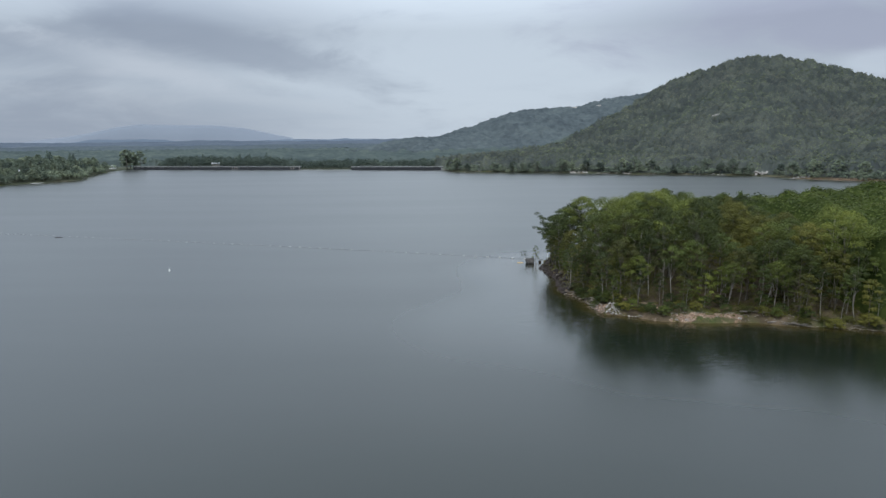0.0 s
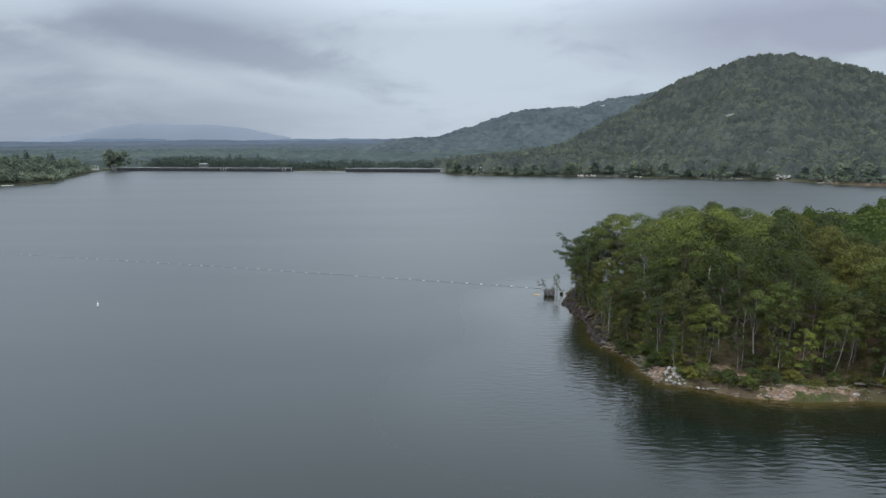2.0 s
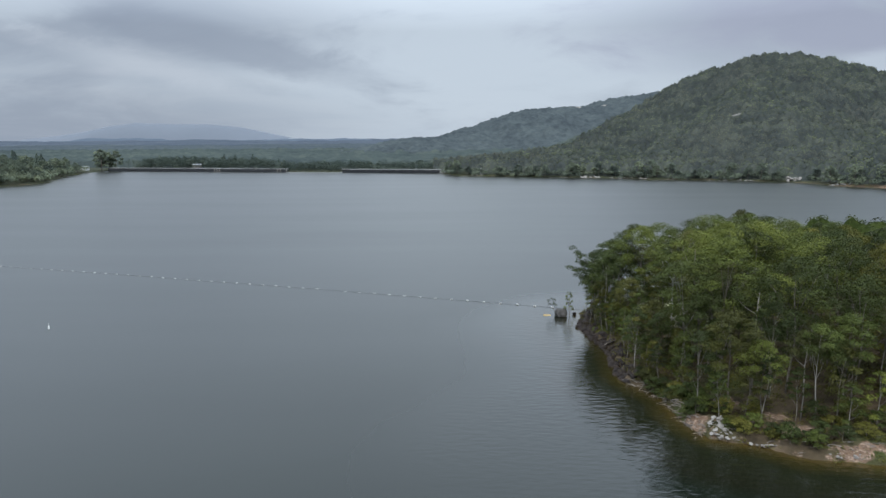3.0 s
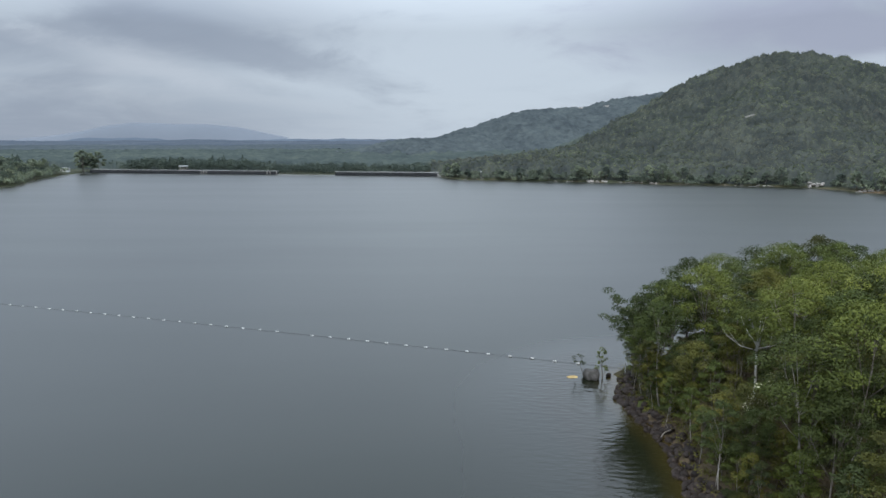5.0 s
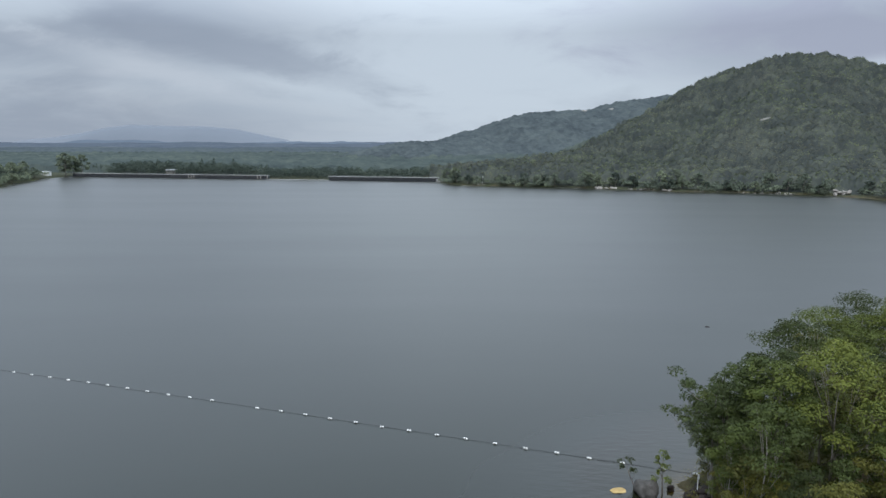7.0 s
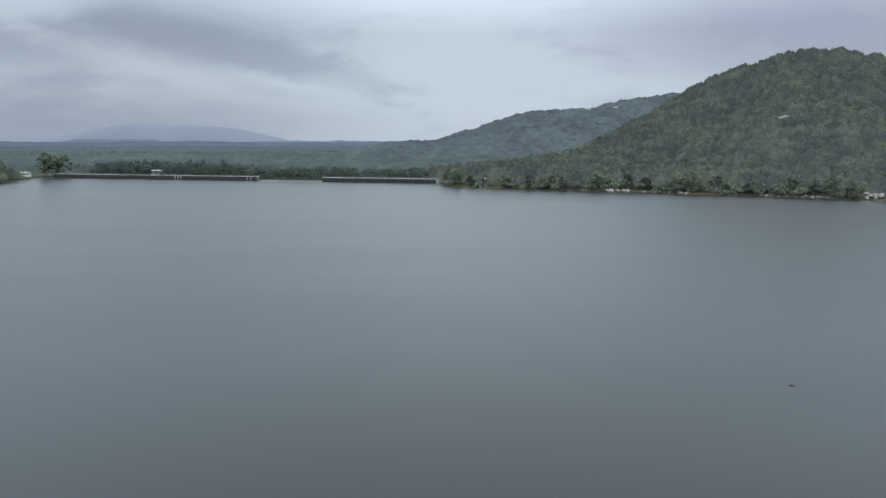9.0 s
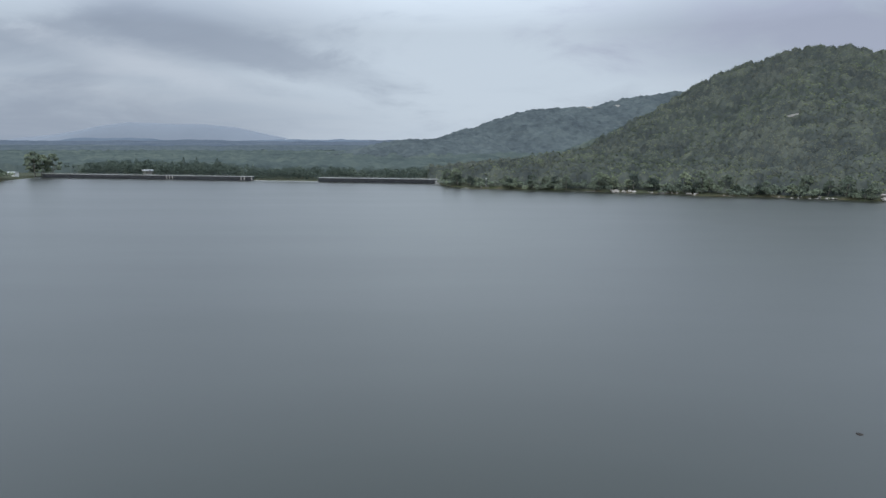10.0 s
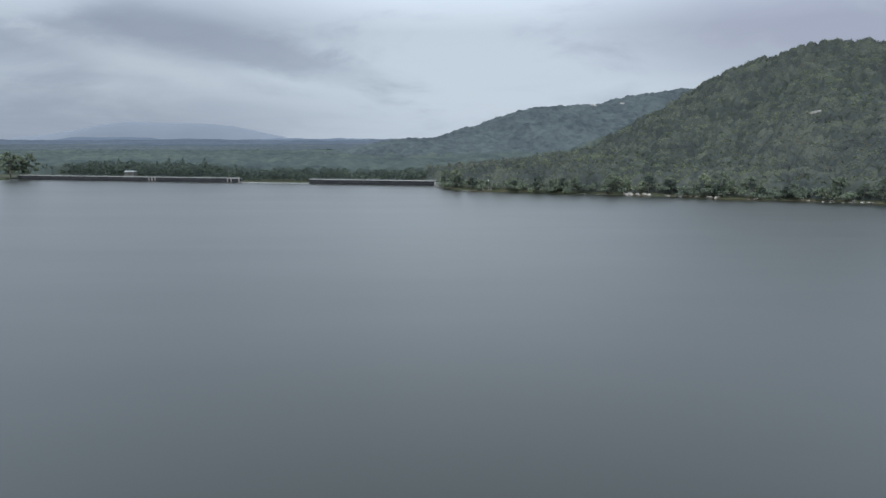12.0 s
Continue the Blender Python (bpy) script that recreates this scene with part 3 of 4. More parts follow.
gx_, gy_ = np.meshgrid(np.arange(-24, 800, 2.3), np.arange(445, 1062, 2.3))
hill_z, _ = hill_top(gx_, gy_)
sheet("hill_forest", gx_, gy_, hill_z, HAZED_HILL_SHEET, "dense eucalypt forest on the hill, haze and crown-gap shade in its colour")
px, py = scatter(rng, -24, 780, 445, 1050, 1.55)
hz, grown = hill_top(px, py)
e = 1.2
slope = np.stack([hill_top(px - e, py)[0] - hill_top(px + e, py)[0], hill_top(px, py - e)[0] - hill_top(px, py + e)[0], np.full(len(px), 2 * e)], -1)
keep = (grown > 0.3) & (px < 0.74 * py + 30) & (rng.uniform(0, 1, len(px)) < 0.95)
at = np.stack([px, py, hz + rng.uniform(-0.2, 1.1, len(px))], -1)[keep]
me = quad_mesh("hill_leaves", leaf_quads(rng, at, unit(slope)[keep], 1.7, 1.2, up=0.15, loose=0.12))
tagged(obj("hill_leaves", me, HAZED_HILL), "leafy sprays over the hill's canopy, greyed by painted haze", "foliage", kind="stuff")

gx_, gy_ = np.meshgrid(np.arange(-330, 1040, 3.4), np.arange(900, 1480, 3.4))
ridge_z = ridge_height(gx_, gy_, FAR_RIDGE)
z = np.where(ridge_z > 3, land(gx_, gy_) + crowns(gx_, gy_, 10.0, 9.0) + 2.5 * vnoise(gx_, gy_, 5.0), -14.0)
sheet("far_ridge_forest", gx_, gy_, z, HAZED_RIDGE, "eucalypt forest on the far ridge, blued by painted haze")
for name, near, far_, rows, mat, label in (("valley_forest", 700, 1500, 150, HAZED_PLAIN, "woodland on the plain behind the dam, paled by painted haze"),
                                           ("middle_plain_forest", 1460, 2350, 70, HAZED_MID_PLAIN, "woodland on the middle plain, greyed by painted haze"),
                                           ("far_plain_forest", 2300, 4950, 80, HAZED_FAR_PLAIN, "woodland on the far plain, blue-grey from painted haze")):
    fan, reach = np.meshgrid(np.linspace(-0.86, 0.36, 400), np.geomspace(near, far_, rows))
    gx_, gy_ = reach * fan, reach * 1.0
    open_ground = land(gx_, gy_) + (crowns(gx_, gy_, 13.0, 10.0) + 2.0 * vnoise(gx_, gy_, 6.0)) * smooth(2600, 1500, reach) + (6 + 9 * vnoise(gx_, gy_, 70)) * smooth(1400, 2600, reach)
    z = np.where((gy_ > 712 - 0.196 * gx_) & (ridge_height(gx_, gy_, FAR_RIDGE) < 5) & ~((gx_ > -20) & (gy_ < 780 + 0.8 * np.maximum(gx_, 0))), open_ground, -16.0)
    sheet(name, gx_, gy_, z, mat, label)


# ---------------------------------------------------------------- distance
def far_range(name, x0, x1, y, tops, mat, label):
    """A far range as a rounded ridge; tops: heights at even steps."""
    n, m = 80, 6
    t = np.linspace(0, 1, n)
    top = np.interp(t, np.linspace(0, 1, len(tops)), tops) + 5 * vnoise(t * 900, t * 0, 40)
    s = np.linspace(0, 1, m)
    gx_, gy_ = np.meshgrid(x0 + (x1 - x0) * t, np.linspace(y - 260, y, m))
    z = -5 + (top[None] + 5) * np.sin(s[:, None] * np.pi / 2) ** 0.8
    me = grid_mesh(name, gx_[0], gy_[:, 0], z)
    return tagged(obj(name, me, mat), label, "backdrop", kind="structure")


# mountain colour is haze, set close to the sky behind
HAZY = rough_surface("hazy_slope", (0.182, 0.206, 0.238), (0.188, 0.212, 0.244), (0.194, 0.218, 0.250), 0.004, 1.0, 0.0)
# wooded slopes; the blue is haze put into the base colour
HAZED_PLATEAU = rough_surface("hazed_plateau_slope", (0.085, 0.11, 0.145), (0.10, 0.128, 0.163), (0.112, 0.14, 0.175), 0.01, 1.0, 0.0)
far_range("backdrop_mountain", -3050, -1150, 4850, [30, 44, 72, 116, 138, 128, 124, 120, 100, 60, 24], HAZY, "mountain under low cloud, faint and blue-grey from painted haze")
far_range("backdrop_plateau", -2430, -1800, 4300, [12, 27, 27, 26, 26, 27, 24, 22, 12], HAZED_PLATEAU, "dark wooded plateau on the horizon, blued by painted haze")
far_range("backdrop_rise", -1250, -420, 4400, [8, 16, 20, 14, 19, 12, 4], HAZED_PLATEAU, "wooded rise on the horizon, blued by painted haze")


# ---------------------------------------------------------------- island trees
def gum_tree(name, seed, height, spread, puffs, per_puff, bark, leaf, label, base=0.46, spray=0.26, girth=0.105, lean=0.05, flat=0.62):
    """An upright gum: bent trunk, rising limbs, rounded leafy masses at their ends."""
    r = np.random.default_rng(seed)
    tree = tagged(new(name), label, "tree")
    drift = r.normal(0, lean, 2)
    n = 7
    zs = np.linspace(-0.3, height * 0.8, n)
    path = [(drift[0] * z + 0.25 * math.sin(z * 0.5 + seed), drift[1] * z + 0.25 * math.cos(z * 0.4 + seed) - 0.25, z) for z in zs]
    bm = bmesh.new()
    tube(bm, path, [girth * (1.25 - 1.05 * i / (n - 1)) for i in range(n)], 7)
    part("trunk", bm, bark, tree, smooth=True)
    at, out_ = [], []
    for k in range(puffs):
        f = (k + 0.5) / puffs
        z = height * (base + (0.93 - base) * f ** 0.8)
        turn = k * 2.4 + r.uniform(-0.4, 0.4)
        wide = spread * (0.35 + 0.65 * math.sin(math.pi * min(1, 0.25 + 0.72 * f))) * r.uniform(0.55, 1.0)
        if f > 0.9:
            wide *= 0.4
        i = min(n - 1, max(1, int((z * 0.72 / (height * 0.8)) * (n - 1))))
        root = path[i]
        tip = np.array([root[0] + wide * math.cos(turn), root[1] + wide * math.sin(turn), z])
        rad = spread * r.uniform(0.28, 0.50)
        c, d = puff(r, tip, rad, per_puff, flat)
        at.append(c)
        out_.append(d)
        if k % 3 == 0:
            bm = bmesh.new()
            mid = (np.array(root) + tip) / 2 + np.array([0, 0, -0.12 * wide])
            g = girth * 0.45
            tube(bm, [root, mid, tip - np.array([0, 0, rad * 0.2])], [g, g * 0.65, g * 0.25], 4)
            for s in range(2):
                off = r.normal(0, rad * 0.5, 3)
                off[2] = abs(off[2])
                tube(bm, [mid + (tip - mid) * (0.3 + 0.2 * s), tip + off], [g * 0.4, g * 0.12], 4)
            part("limb", bm, bark, tree, smooth=True)
    at, out_ = np.concatenate(at), np.concatenate(out_)
    me = quad_mesh("crown", leaf_quads(r, at, out_, spray, spray * 0.55, up=0.45, loose=0.42))
    obj("crown", me, leaf, tree)
    return tree


def put(thing, x, y, turn, size, sink=0.0):
    m = pose(x, y, float(land(x, y)) - sink, 0, 0, turn)
    ob = copy_thing(thing, m)
    ob.scale = (size, size, size * random.uniform(0.92, 1.08))
    return ob


TALL = [gum_tree("gum_tree", 11, 17, 3.9, 21, 288, BARK, GUM, "tall grey-barked gum tree with rounded green crown", base=0.50),
        gum_tree("gum_tree", 12, 15.5, 3.4, 19, 297, BARK, GUM_DARK, "tall gum tree with dense dark green crown"),
        gum_tree("gum_tree", 13, 16.5, 4.2, 20, 288, PALE_BARK, GUM, "tall pale-barked gum tree with spreading green crown", base=0.54),
        gum_tree("gum_tree", 14, 14, 3.2, 18, 288, BARK, OLIVE, "slender gum tree with olive green crown"),
        gum_tree("gum_tree", 15, 15, 3.0, 14, 262, PALE_BARK, GUM_DARK, "slim pale-trunked gum tree with sparse crown", base=0.58),
        gum_tree("gum_tree", 16, 15.5, 3.6, 19, 288, BARK, OLIVE, "tall gum tree with yellow-green crown", base=0.48)]
SMALL = [gum_tree("sapling_tree", 21, 8.5, 1.9, 14, 115, BARK, OLIVE, "young olive green wattle tree in the understorey", base=0.22, girth=0.07),
         gum_tree("sapling_tree", 22, 7.0, 1.7, 13, 115, PALE_BARK, GUM, "young green gum sapling in the understorey", base=0.22, girth=0.06),
         gum_tree("sapling_tree", 23, 9.5, 1.6, 13, 115, PALE_BARK, GUM_DARK, "thin pale-stemmed sapling with dark leaves", base=0.40, girth=0.06)]
BUSH = [gum_tree("shrub", 31, 2.4, 1.4, 11, 170, BARK, GUM_DARK, "low dark green shrub at the water's edge", base=0.2, girth=0.05, spray=0.2),
        gum_tree("shrub", 32, 2.0, 1.5, 11, 170, BARK, OLIVE, "low olive shrub on the clay bank", base=0.2, girth=0.05, spray=0.2)]
FAR_GUM = [gum_tree("shore_tree", 41, 14, 4.6, 16, 75, BARK, HAZED_SHORE_LEAF, "broad gum tree on the lake shore, greyed by painted haze", spray=1.15, base=0.2, girth=0.22),
           gum_tree("shore_tree", 42, 12, 4.2, 14, 75, BARK, HAZED_SHORE_LEAF, "round gum tree on the lake shore, paled by painted haze", spray=1.1, base=0.2, girth=0.2),
           gum_tree("shore_tree", 43, 10, 3.8, 13, 75, PALE_BARK, HAZED_DAM_WOOD, "small gum tree on the lake shore, paled by painted haze", spray=1.05, base=0.18, girth=0.16)]


def pine_tree(seed, height):
    """A tapering conifer in uneven tiers."""
    r = np.random.default_rng(seed)
    tree = tagged(new("pine_tree"), "green pine tree behind the dam, lightened by painted haze", "tree")
    bm = bmesh.new()
    tube(bm, [(0, 0, -0.3), (0.1, 0, height * 0.5), (0, 0.1, height * 0.97)], [0.3, 0.2, 0.04], 6)
    part("trunk", bm, BARK, tree)
    at, out_ = [], []
    for k in range(14):
        f = k / 13
        wide = (1 - f) ** 0.8 * height * 0.33 * r.uniform(0.75, 1.2) + 0.35
        n = 46 if f < 0.7 else 26
        turn = r.uniform(0, 2 * math.pi, n)
        rr = wide * r.uniform(0.25, 1, n) ** 0.5
        d = np.stack([np.cos(turn), np.sin(turn), np.full(n, 0.2)], -1)
        at.append(np.stack([rr * np.cos(turn), rr * np.sin(turn), height * (0.14 + 0.85 * f) - rr * 0.25 + r.normal(0, 0.25, n)], -1))
        out_.append(d)
    me = quad_mesh("crown", leaf_quads(r, np.concatenate(at), np.concatenate(out_), 1.3, 0.7, up=0.5))
    obj("crown", me, HAZED_PINE, tree)
    return tree


PINES = [pine_tree(51, 16), pine_tree(52, 13.5)]

rng = np.random.default_rng(8)
px, py = scatter(rng, 20, 80, 104, 208, 4.55)
d = inside_distance(px, py, ISLAND)
for x, y, dd in zip(px, py, d):
    if dd < 2.6 or (y < 121 and x < 57 and dd < 4.5) or np.hypot(x - 38.9, y - 152) < 3.2 or np.hypot(x - 36.5, y - 147.5) < 4.5 or np.hypot(x - 43.3, y - 120) < 2.2:
        continue
    kind = TALL[int(rng.integers(0, 6))]
    size = rng.uniform(0.66, 1.20) * (0.72 if dd < 5 else 1.0) * (0.92 if x > 60 else 0.96)
    tagged(put(kind, x, y, rng.uniform(0, 360), size, 0.05), group="island gum trees")
px, py = scatter(rng, 20, 82, 106, 180, 3.6)
d = inside_distance(px, py, ISLAND)
for x, y, dd in zip(px, py, d):
    if 1.2 < dd < 22 and not (y < 124 and x < 57 and dd < 2.0) and rng.uniform() < (0.85 if dd < 5 else 0.6):
        tagged(put(SMALL[int(rng.integers(0, 3))], x, y, rng.uniform(0, 360), rng.uniform(0.7, 1.15), 0.05), group="island saplings")


def point_top(x, y):
    d = inside_distance(x, y, ISLAND)
    grown = smooth(2, 5, d) * smooth(78, 83, x)
    dome = 7.5 + crowns(x, y, 6.5, 7.0) + 0.5 * crowns(x + 9, y - 5, 3.4, 3.0) + 0.8 * vnoise(x, y, 1.5)
    return land(x, y) + np.where(grown > 0.02, grown * dome, -2.0), grown


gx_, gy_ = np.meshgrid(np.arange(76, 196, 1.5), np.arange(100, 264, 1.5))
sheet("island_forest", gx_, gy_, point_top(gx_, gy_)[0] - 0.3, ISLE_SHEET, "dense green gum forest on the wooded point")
px, py = scatter(rng, 78, 190, 100, 262, 0.50)
hz, grown = point_top(px, py)
slope = np.stack([point_top(px - 0.7, py)[0] - point_top(px + 0.7, py)[0], point_top(px, py - 0.7)[0] - point_top(px, py + 0.7)[0], np.full(len(px), 1.4)], -1)
keep = (grown > 0.1) & (px < 0.72 * py + 12)
at = np.stack([px, py, hz + rng.uniform(-0.4, 0.5, len(px))], -1)[keep]
me = quad_mesh("point_leaves", leaf_quads(rng, at, unit(slope)[keep], 0.62, 0.36, up=0.2, loose=0.6))
tagged(obj("point_leaves", me, GUM), "green gum leaves over the canopy of the point", "foliage", kind="stuff")

# the pale gum that stands out among the others
def pale_tree(name, x, y, height, girth, limbs, mat, label, leaf=None, seed=0):
    """A pale trunk that forks into long bent limbs; limbs: start height share, compass turn, reach, rise."""
    r = np.random.default_rng(seed)
    tree = tagged(new(name), label, "tree")
    tree.matrix_basis = pose(x, y, float(land(x, y)))
    bm = bmesh.new()
    tube(bm, [(0, 0, -0.3), (0.15, 0.1, height * 0.35), (-0.05, 0.1, height * 0.72), (0.1, 0, height)], [girth * 1.2, girth, girth * 0.8, girth * 0.3], 8)
    part("trunk", bm, mat, tree, smooth=True)
    at, out_ = [], []
    for share, turn, reach, rise in limbs:
        a, root = math.radians(turn), np.array([0.0, 0.05, height * share])
        to = np.array([math.cos(a) * reach, math.sin(a) * reach, rise])
        mid = root + to * 0.5 + np.array([0, 0, -0.12 * reach])
        tip = root + to
        g = girth * 0.55
        bm = bmesh.new()
        tube(bm, [root, mid, tip], [g, g * 0.7, g * 0.25], 6)
        for k in range(4):
            f = 0.35 + 0.16 * k
            start = mid + (tip - mid) * max(0.0, 2 * f - 1) if f > 0.5 else root + (mid - root) * 2 * f
            end = start + np.array([math.cos(a + (-1) ** k * 0.8), math.sin(a + (-1) ** k * 0.8), 0.9]) * reach * r.uniform(0.2, 0.36)
            tube(bm, [start, (start + end) / 2 + np.array([0, 0, -0.06]), end], [g * 0.42, g * 0.3, g * 0.1], 5)
            if leaf:
                c, d = puff(r, end + np.array([0, 0, 0.4]), r.uniform(0.6, 1.05), 130, 0.6)
                at.append(c)
                out_.append(d)
        part("limb", bm, mat, tree, smooth=True)
    if leaf:
        at, out_ = np.concatenate(at), np.concatenate(out_)
        obj("crown", quad_mesh("crown", leaf_quads(r, at, out_, 0.26, 0.15, up=0.45, loose=0.42)), leaf, tree)
    return tree


pale_tree("white_gum_tree", 38.9, 153.1, 13.0, 0.15, ((0.70, 170, 3.8, 1.9), (0.72, 8, 4.2, 1.5), (0.74, 135, 2.2, 3.2), (0.76, 45, 2.2, 3.4), (0.72, 250, 2.4, 2.2), (0.84, 200, 1.6, 2.4)),
          WHITE_BARK, "white-limbed gum tree with open spreading branches", GUM, 61)
pale_tree("pale_gum_tree", 41.2, 128.8, 13.4, 0.09, ((0.84, 30, 3.6, 2.0), (0.78, 160, 2.4, 1.8), (0.9, 60, 2.2, 1.4), (0.7, 270, 2.2, 1.6)), PALE_BARK, "pale-limbed gum with open leafy crown", GUM, 62)
pale_tree("pale_gum_tree", 43.8, 121.6, 9.4, 0.07, ((0.72, 150, 1.9, 2.0), (0.78, 20, 2.1, 1.6), (0.9, 80, 1.2, 1.6)), PALE_BARK, "slender pale gum with sparse olive crown", OLIVE, 63)
pale_tree("leaning_gum_tree", 28.9, 168.4, 10.2, 0.10, ((0.92, 182, 3.6, 2.8), (0.70, 188, 3.9, 0.8), (0.80, 150, 2.6, 1.6), (0.62, 215, 3.0, 0.6), (0.95, 60, 1.8, 1.8)), PALE_BARK,
          "thin pale gum leaning out over the water", GUM_DARK, 64)
# the leaning gums at the tip of the point
for x, y, size, k in ((30.0, 170.2, 0.78, 4), (28.9, 167.4, 0.74, 1), (28.9, 163.2, 0.66, 4), (31.4, 167.6, 0.9, 1), (29.8, 166.2, 0.86, 4), (33.0, 172.5, 0.82, 1), (30.2, 159.5, 0.95, 4), (32.5, 175.2, 0.68, 3)):
    tagged(put(TALL[k], x, y, 70 * k + 20, size, 0.05), group="island gum trees")

# shrubs with cream blossom
for x, y, size in ((36.2, 146.5, 1.0), (39.5, 149.0, 0.95), (33.8, 142.5, 0.85)):
    shrub = gum_tree("flowering_tree", int(x * 10), 8.0, 2.6, 14, 110, BARK, GUM_DARK, "small dark green tree dotted with cream blossom", base=0.3, girth=0.1)
    r = np.random.default_rng(int(x * 7))
    spots = []
    for k in range(16):
        turn, f = r.uniform(0, 6.28), r.uniform(0.55, 0.98)
        spots.append(r.normal(0, 0.22, (9, 3)) + np.array([2.3 * math.cos(turn) * (1.25 - f), 2.3 * math.sin(turn) * (1.25 - f), 8.0 * f]))
    spots = np.concatenate(spots)
    obj("blossom", quad_mesh("blossom", leaf_quads(r, spots, unit(spots - np.array([0, 0, 5.0])), 0.24, 0.2, up=0.7)), BLOOM, shrub, "cream blossom clusters")
    shrub.matrix_basis = pose(x, y, float(land(x, y)), 0, 0, x * 50)
    shrub.scale = (size, size, size)

# saplings leaning out over the dark boulders
for k in range(24):
    y = 130.5 + k * 1.66
    x = float(np.interp(y, [130, 134, 138, 142, 149, 157, 164, 171], [33.2, 31.2, 29.6, 29.8, 30.6, 29.6, 28.8, 30.2])) + 0.8 * math.sin(k * 2.1)
    tagged(put(SMALL[k % 3], x, y, k * 71, 0.55 + 0.25 * abs(math.sin(k * 1.3)), 0.05), group="island saplings")
# shrubs along the southern bank
for x, y, k, size in ((37.2, 119.6, 0, 0.85), (40.2, 117.4, 0, 0.8), (35.4, 123.4, 1, 0.9), (32.9, 127.2, 0, 1.0), (32.2, 130.4, 1, 0.9), (46.5, 119.8, 1, 0.7),
                      (51.0, 118.6, 0, 0.9), (70.5, 109.4, 1, 1.05), (76.5, 108.6, 1, 1.25), (63.5, 114.6, 0, 1.0), (31.2, 132.5, 0, 0.7), (41.9, 116.6, 0, 0.6),
                      (33.4, 126.0, 0, 1.1), (38.6, 122.6, 1, 0.8), (57.5, 116.8, 1, 0.8), (82.0, 109.0, 0, 1.1), (43.8, 117.4, 0, 0.9), (48.6, 116.6, 1, 0.8), (54.2, 116.4, 0, 0.75), (60.0, 114.4, 1, 0.9), (66.8, 112.4, 0, 0.9),
                      (32.8, 124.6, 0, 0.9), (38.9, 118.4, 0, 0.7), (45.3, 121.5, 0, 1.0), (49.5, 121.0, 1, 1.1), (54.5, 119.5, 0, 1.0), (34.9, 123.2, 0, 0.8), (30.2, 135.0, 1, 0.9), (61.8, 117.5, 0, 1.2)):
    tagged(put(BUSH[k], x, y, x * 77, size, 0.1), group="shore shrubs")

# bushes hanging over the water's edge
r = np.random.default_rng(91)
edge_line = [(28.0, 136.5), (28.8, 134.5), (30.6, 131), (31.2, 126.5), (31.4, 123.6), (36.4, 118.4), (41, 115.4), (57.5, 114.2), (63, 111.5), (68, 110.3), (78, 107.8)]
for (ax, ay), (bx, by) in zip(edge_line, edge_line[1:]):
    for k in range(int(math.hypot(bx - ax, by - ay) / (0.8 if ay > 120 else 2.4))):
        f, off = r.uniform(), r.uniform(-0.1, 1.5)
        x, y = ax + f * (bx - ax) + off * 0.6, ay + f * (by - ay) + off * (0.9 if ay < 120 else 0.2)
        if 31.4 < ax < 34 or min(math.hypot((x - sx) / rx, (y - sy) / ry) for sx, sy, rx, ry in scarps) < 0.9:
            continue
        tagged(put(BUSH[k % 2], x, y, r.uniform(0, 360), r.uniform(0.4, 0.95), 0.15), group="shore shrubs")

# low growth, grass and fern under the trees
r = np.random.default_rng(77)
px, py = scatter(r, 25, 84, 104, 178, 1.05)
d = inside_distance(px, py, ISLAND)
keep = (d > -0.7) & (land(px, py) > 0.12) & (d < 22) & (r.uniform(0, 1, len(px)) < np.where(d < 2.5, 0.8, 0.6)) & (vnoise(px, py, 6.0) > -0.3) & (np.hypot(px - 34, py - 120) > 2.0)
for sx, sy, rx, ry in scarps:
    keep &= np.hypot((px - sx) / rx, (py - sy) / ry) > 0.75
pts = np.stack([px, py, land(px, py)], -1)[keep]
n = len(pts)
tuft = r.normal(0, 1, (n, 24, 3)) * np.array([0.42, 0.42, 0.22]) * r.uniform(0.6, 1.5, (n, 1, 1))
tuft[..., 2] = np.abs(tuft[..., 2]) + 0.08
at = (pts[:, None] + tuft).reshape(-1, 3)
me = quad_mesh("undergrowth", leaf_quads(r, at, unit(tuft.reshape(-1, 3)), 0.34, 0.13, up=0.5, loose=0.8))
tagged(obj("undergrowth", me, OLIVE), "low olive grass and fern under the island trees", "undergrowth", kind="stuff")
# dead sticks and roots along the southern waterline
bm = bmesh.new()
for k in range(130):
    x = 30 + 48 * r.uniform()
    y = float(np.interp(x, [32, 36, 41, 47, 57, 63, 68, 78], [119.4, 118, 115, 113.9, 113.9, 111.2, 110, 107.5])) + r.uniform(-0.2, 1.3)
    z, a, q = max(0.05, float(land(x, y))) + 0.08, r.uniform(0, 6.28), r.uniform(0.4, 1.5)
    tip = (x + q * math.cos(a), y + 0.4 * q * math.sin(a), z + r.uniform(-0.25, 0.35))
    tube(bm, [(x, y, z), ((x + tip[0]) / 2, (y + tip[1]) / 2 + 0.08, (z + tip[2]) / 2 + 0.06), tip], [0.05, 0.04, 0.015], 4)
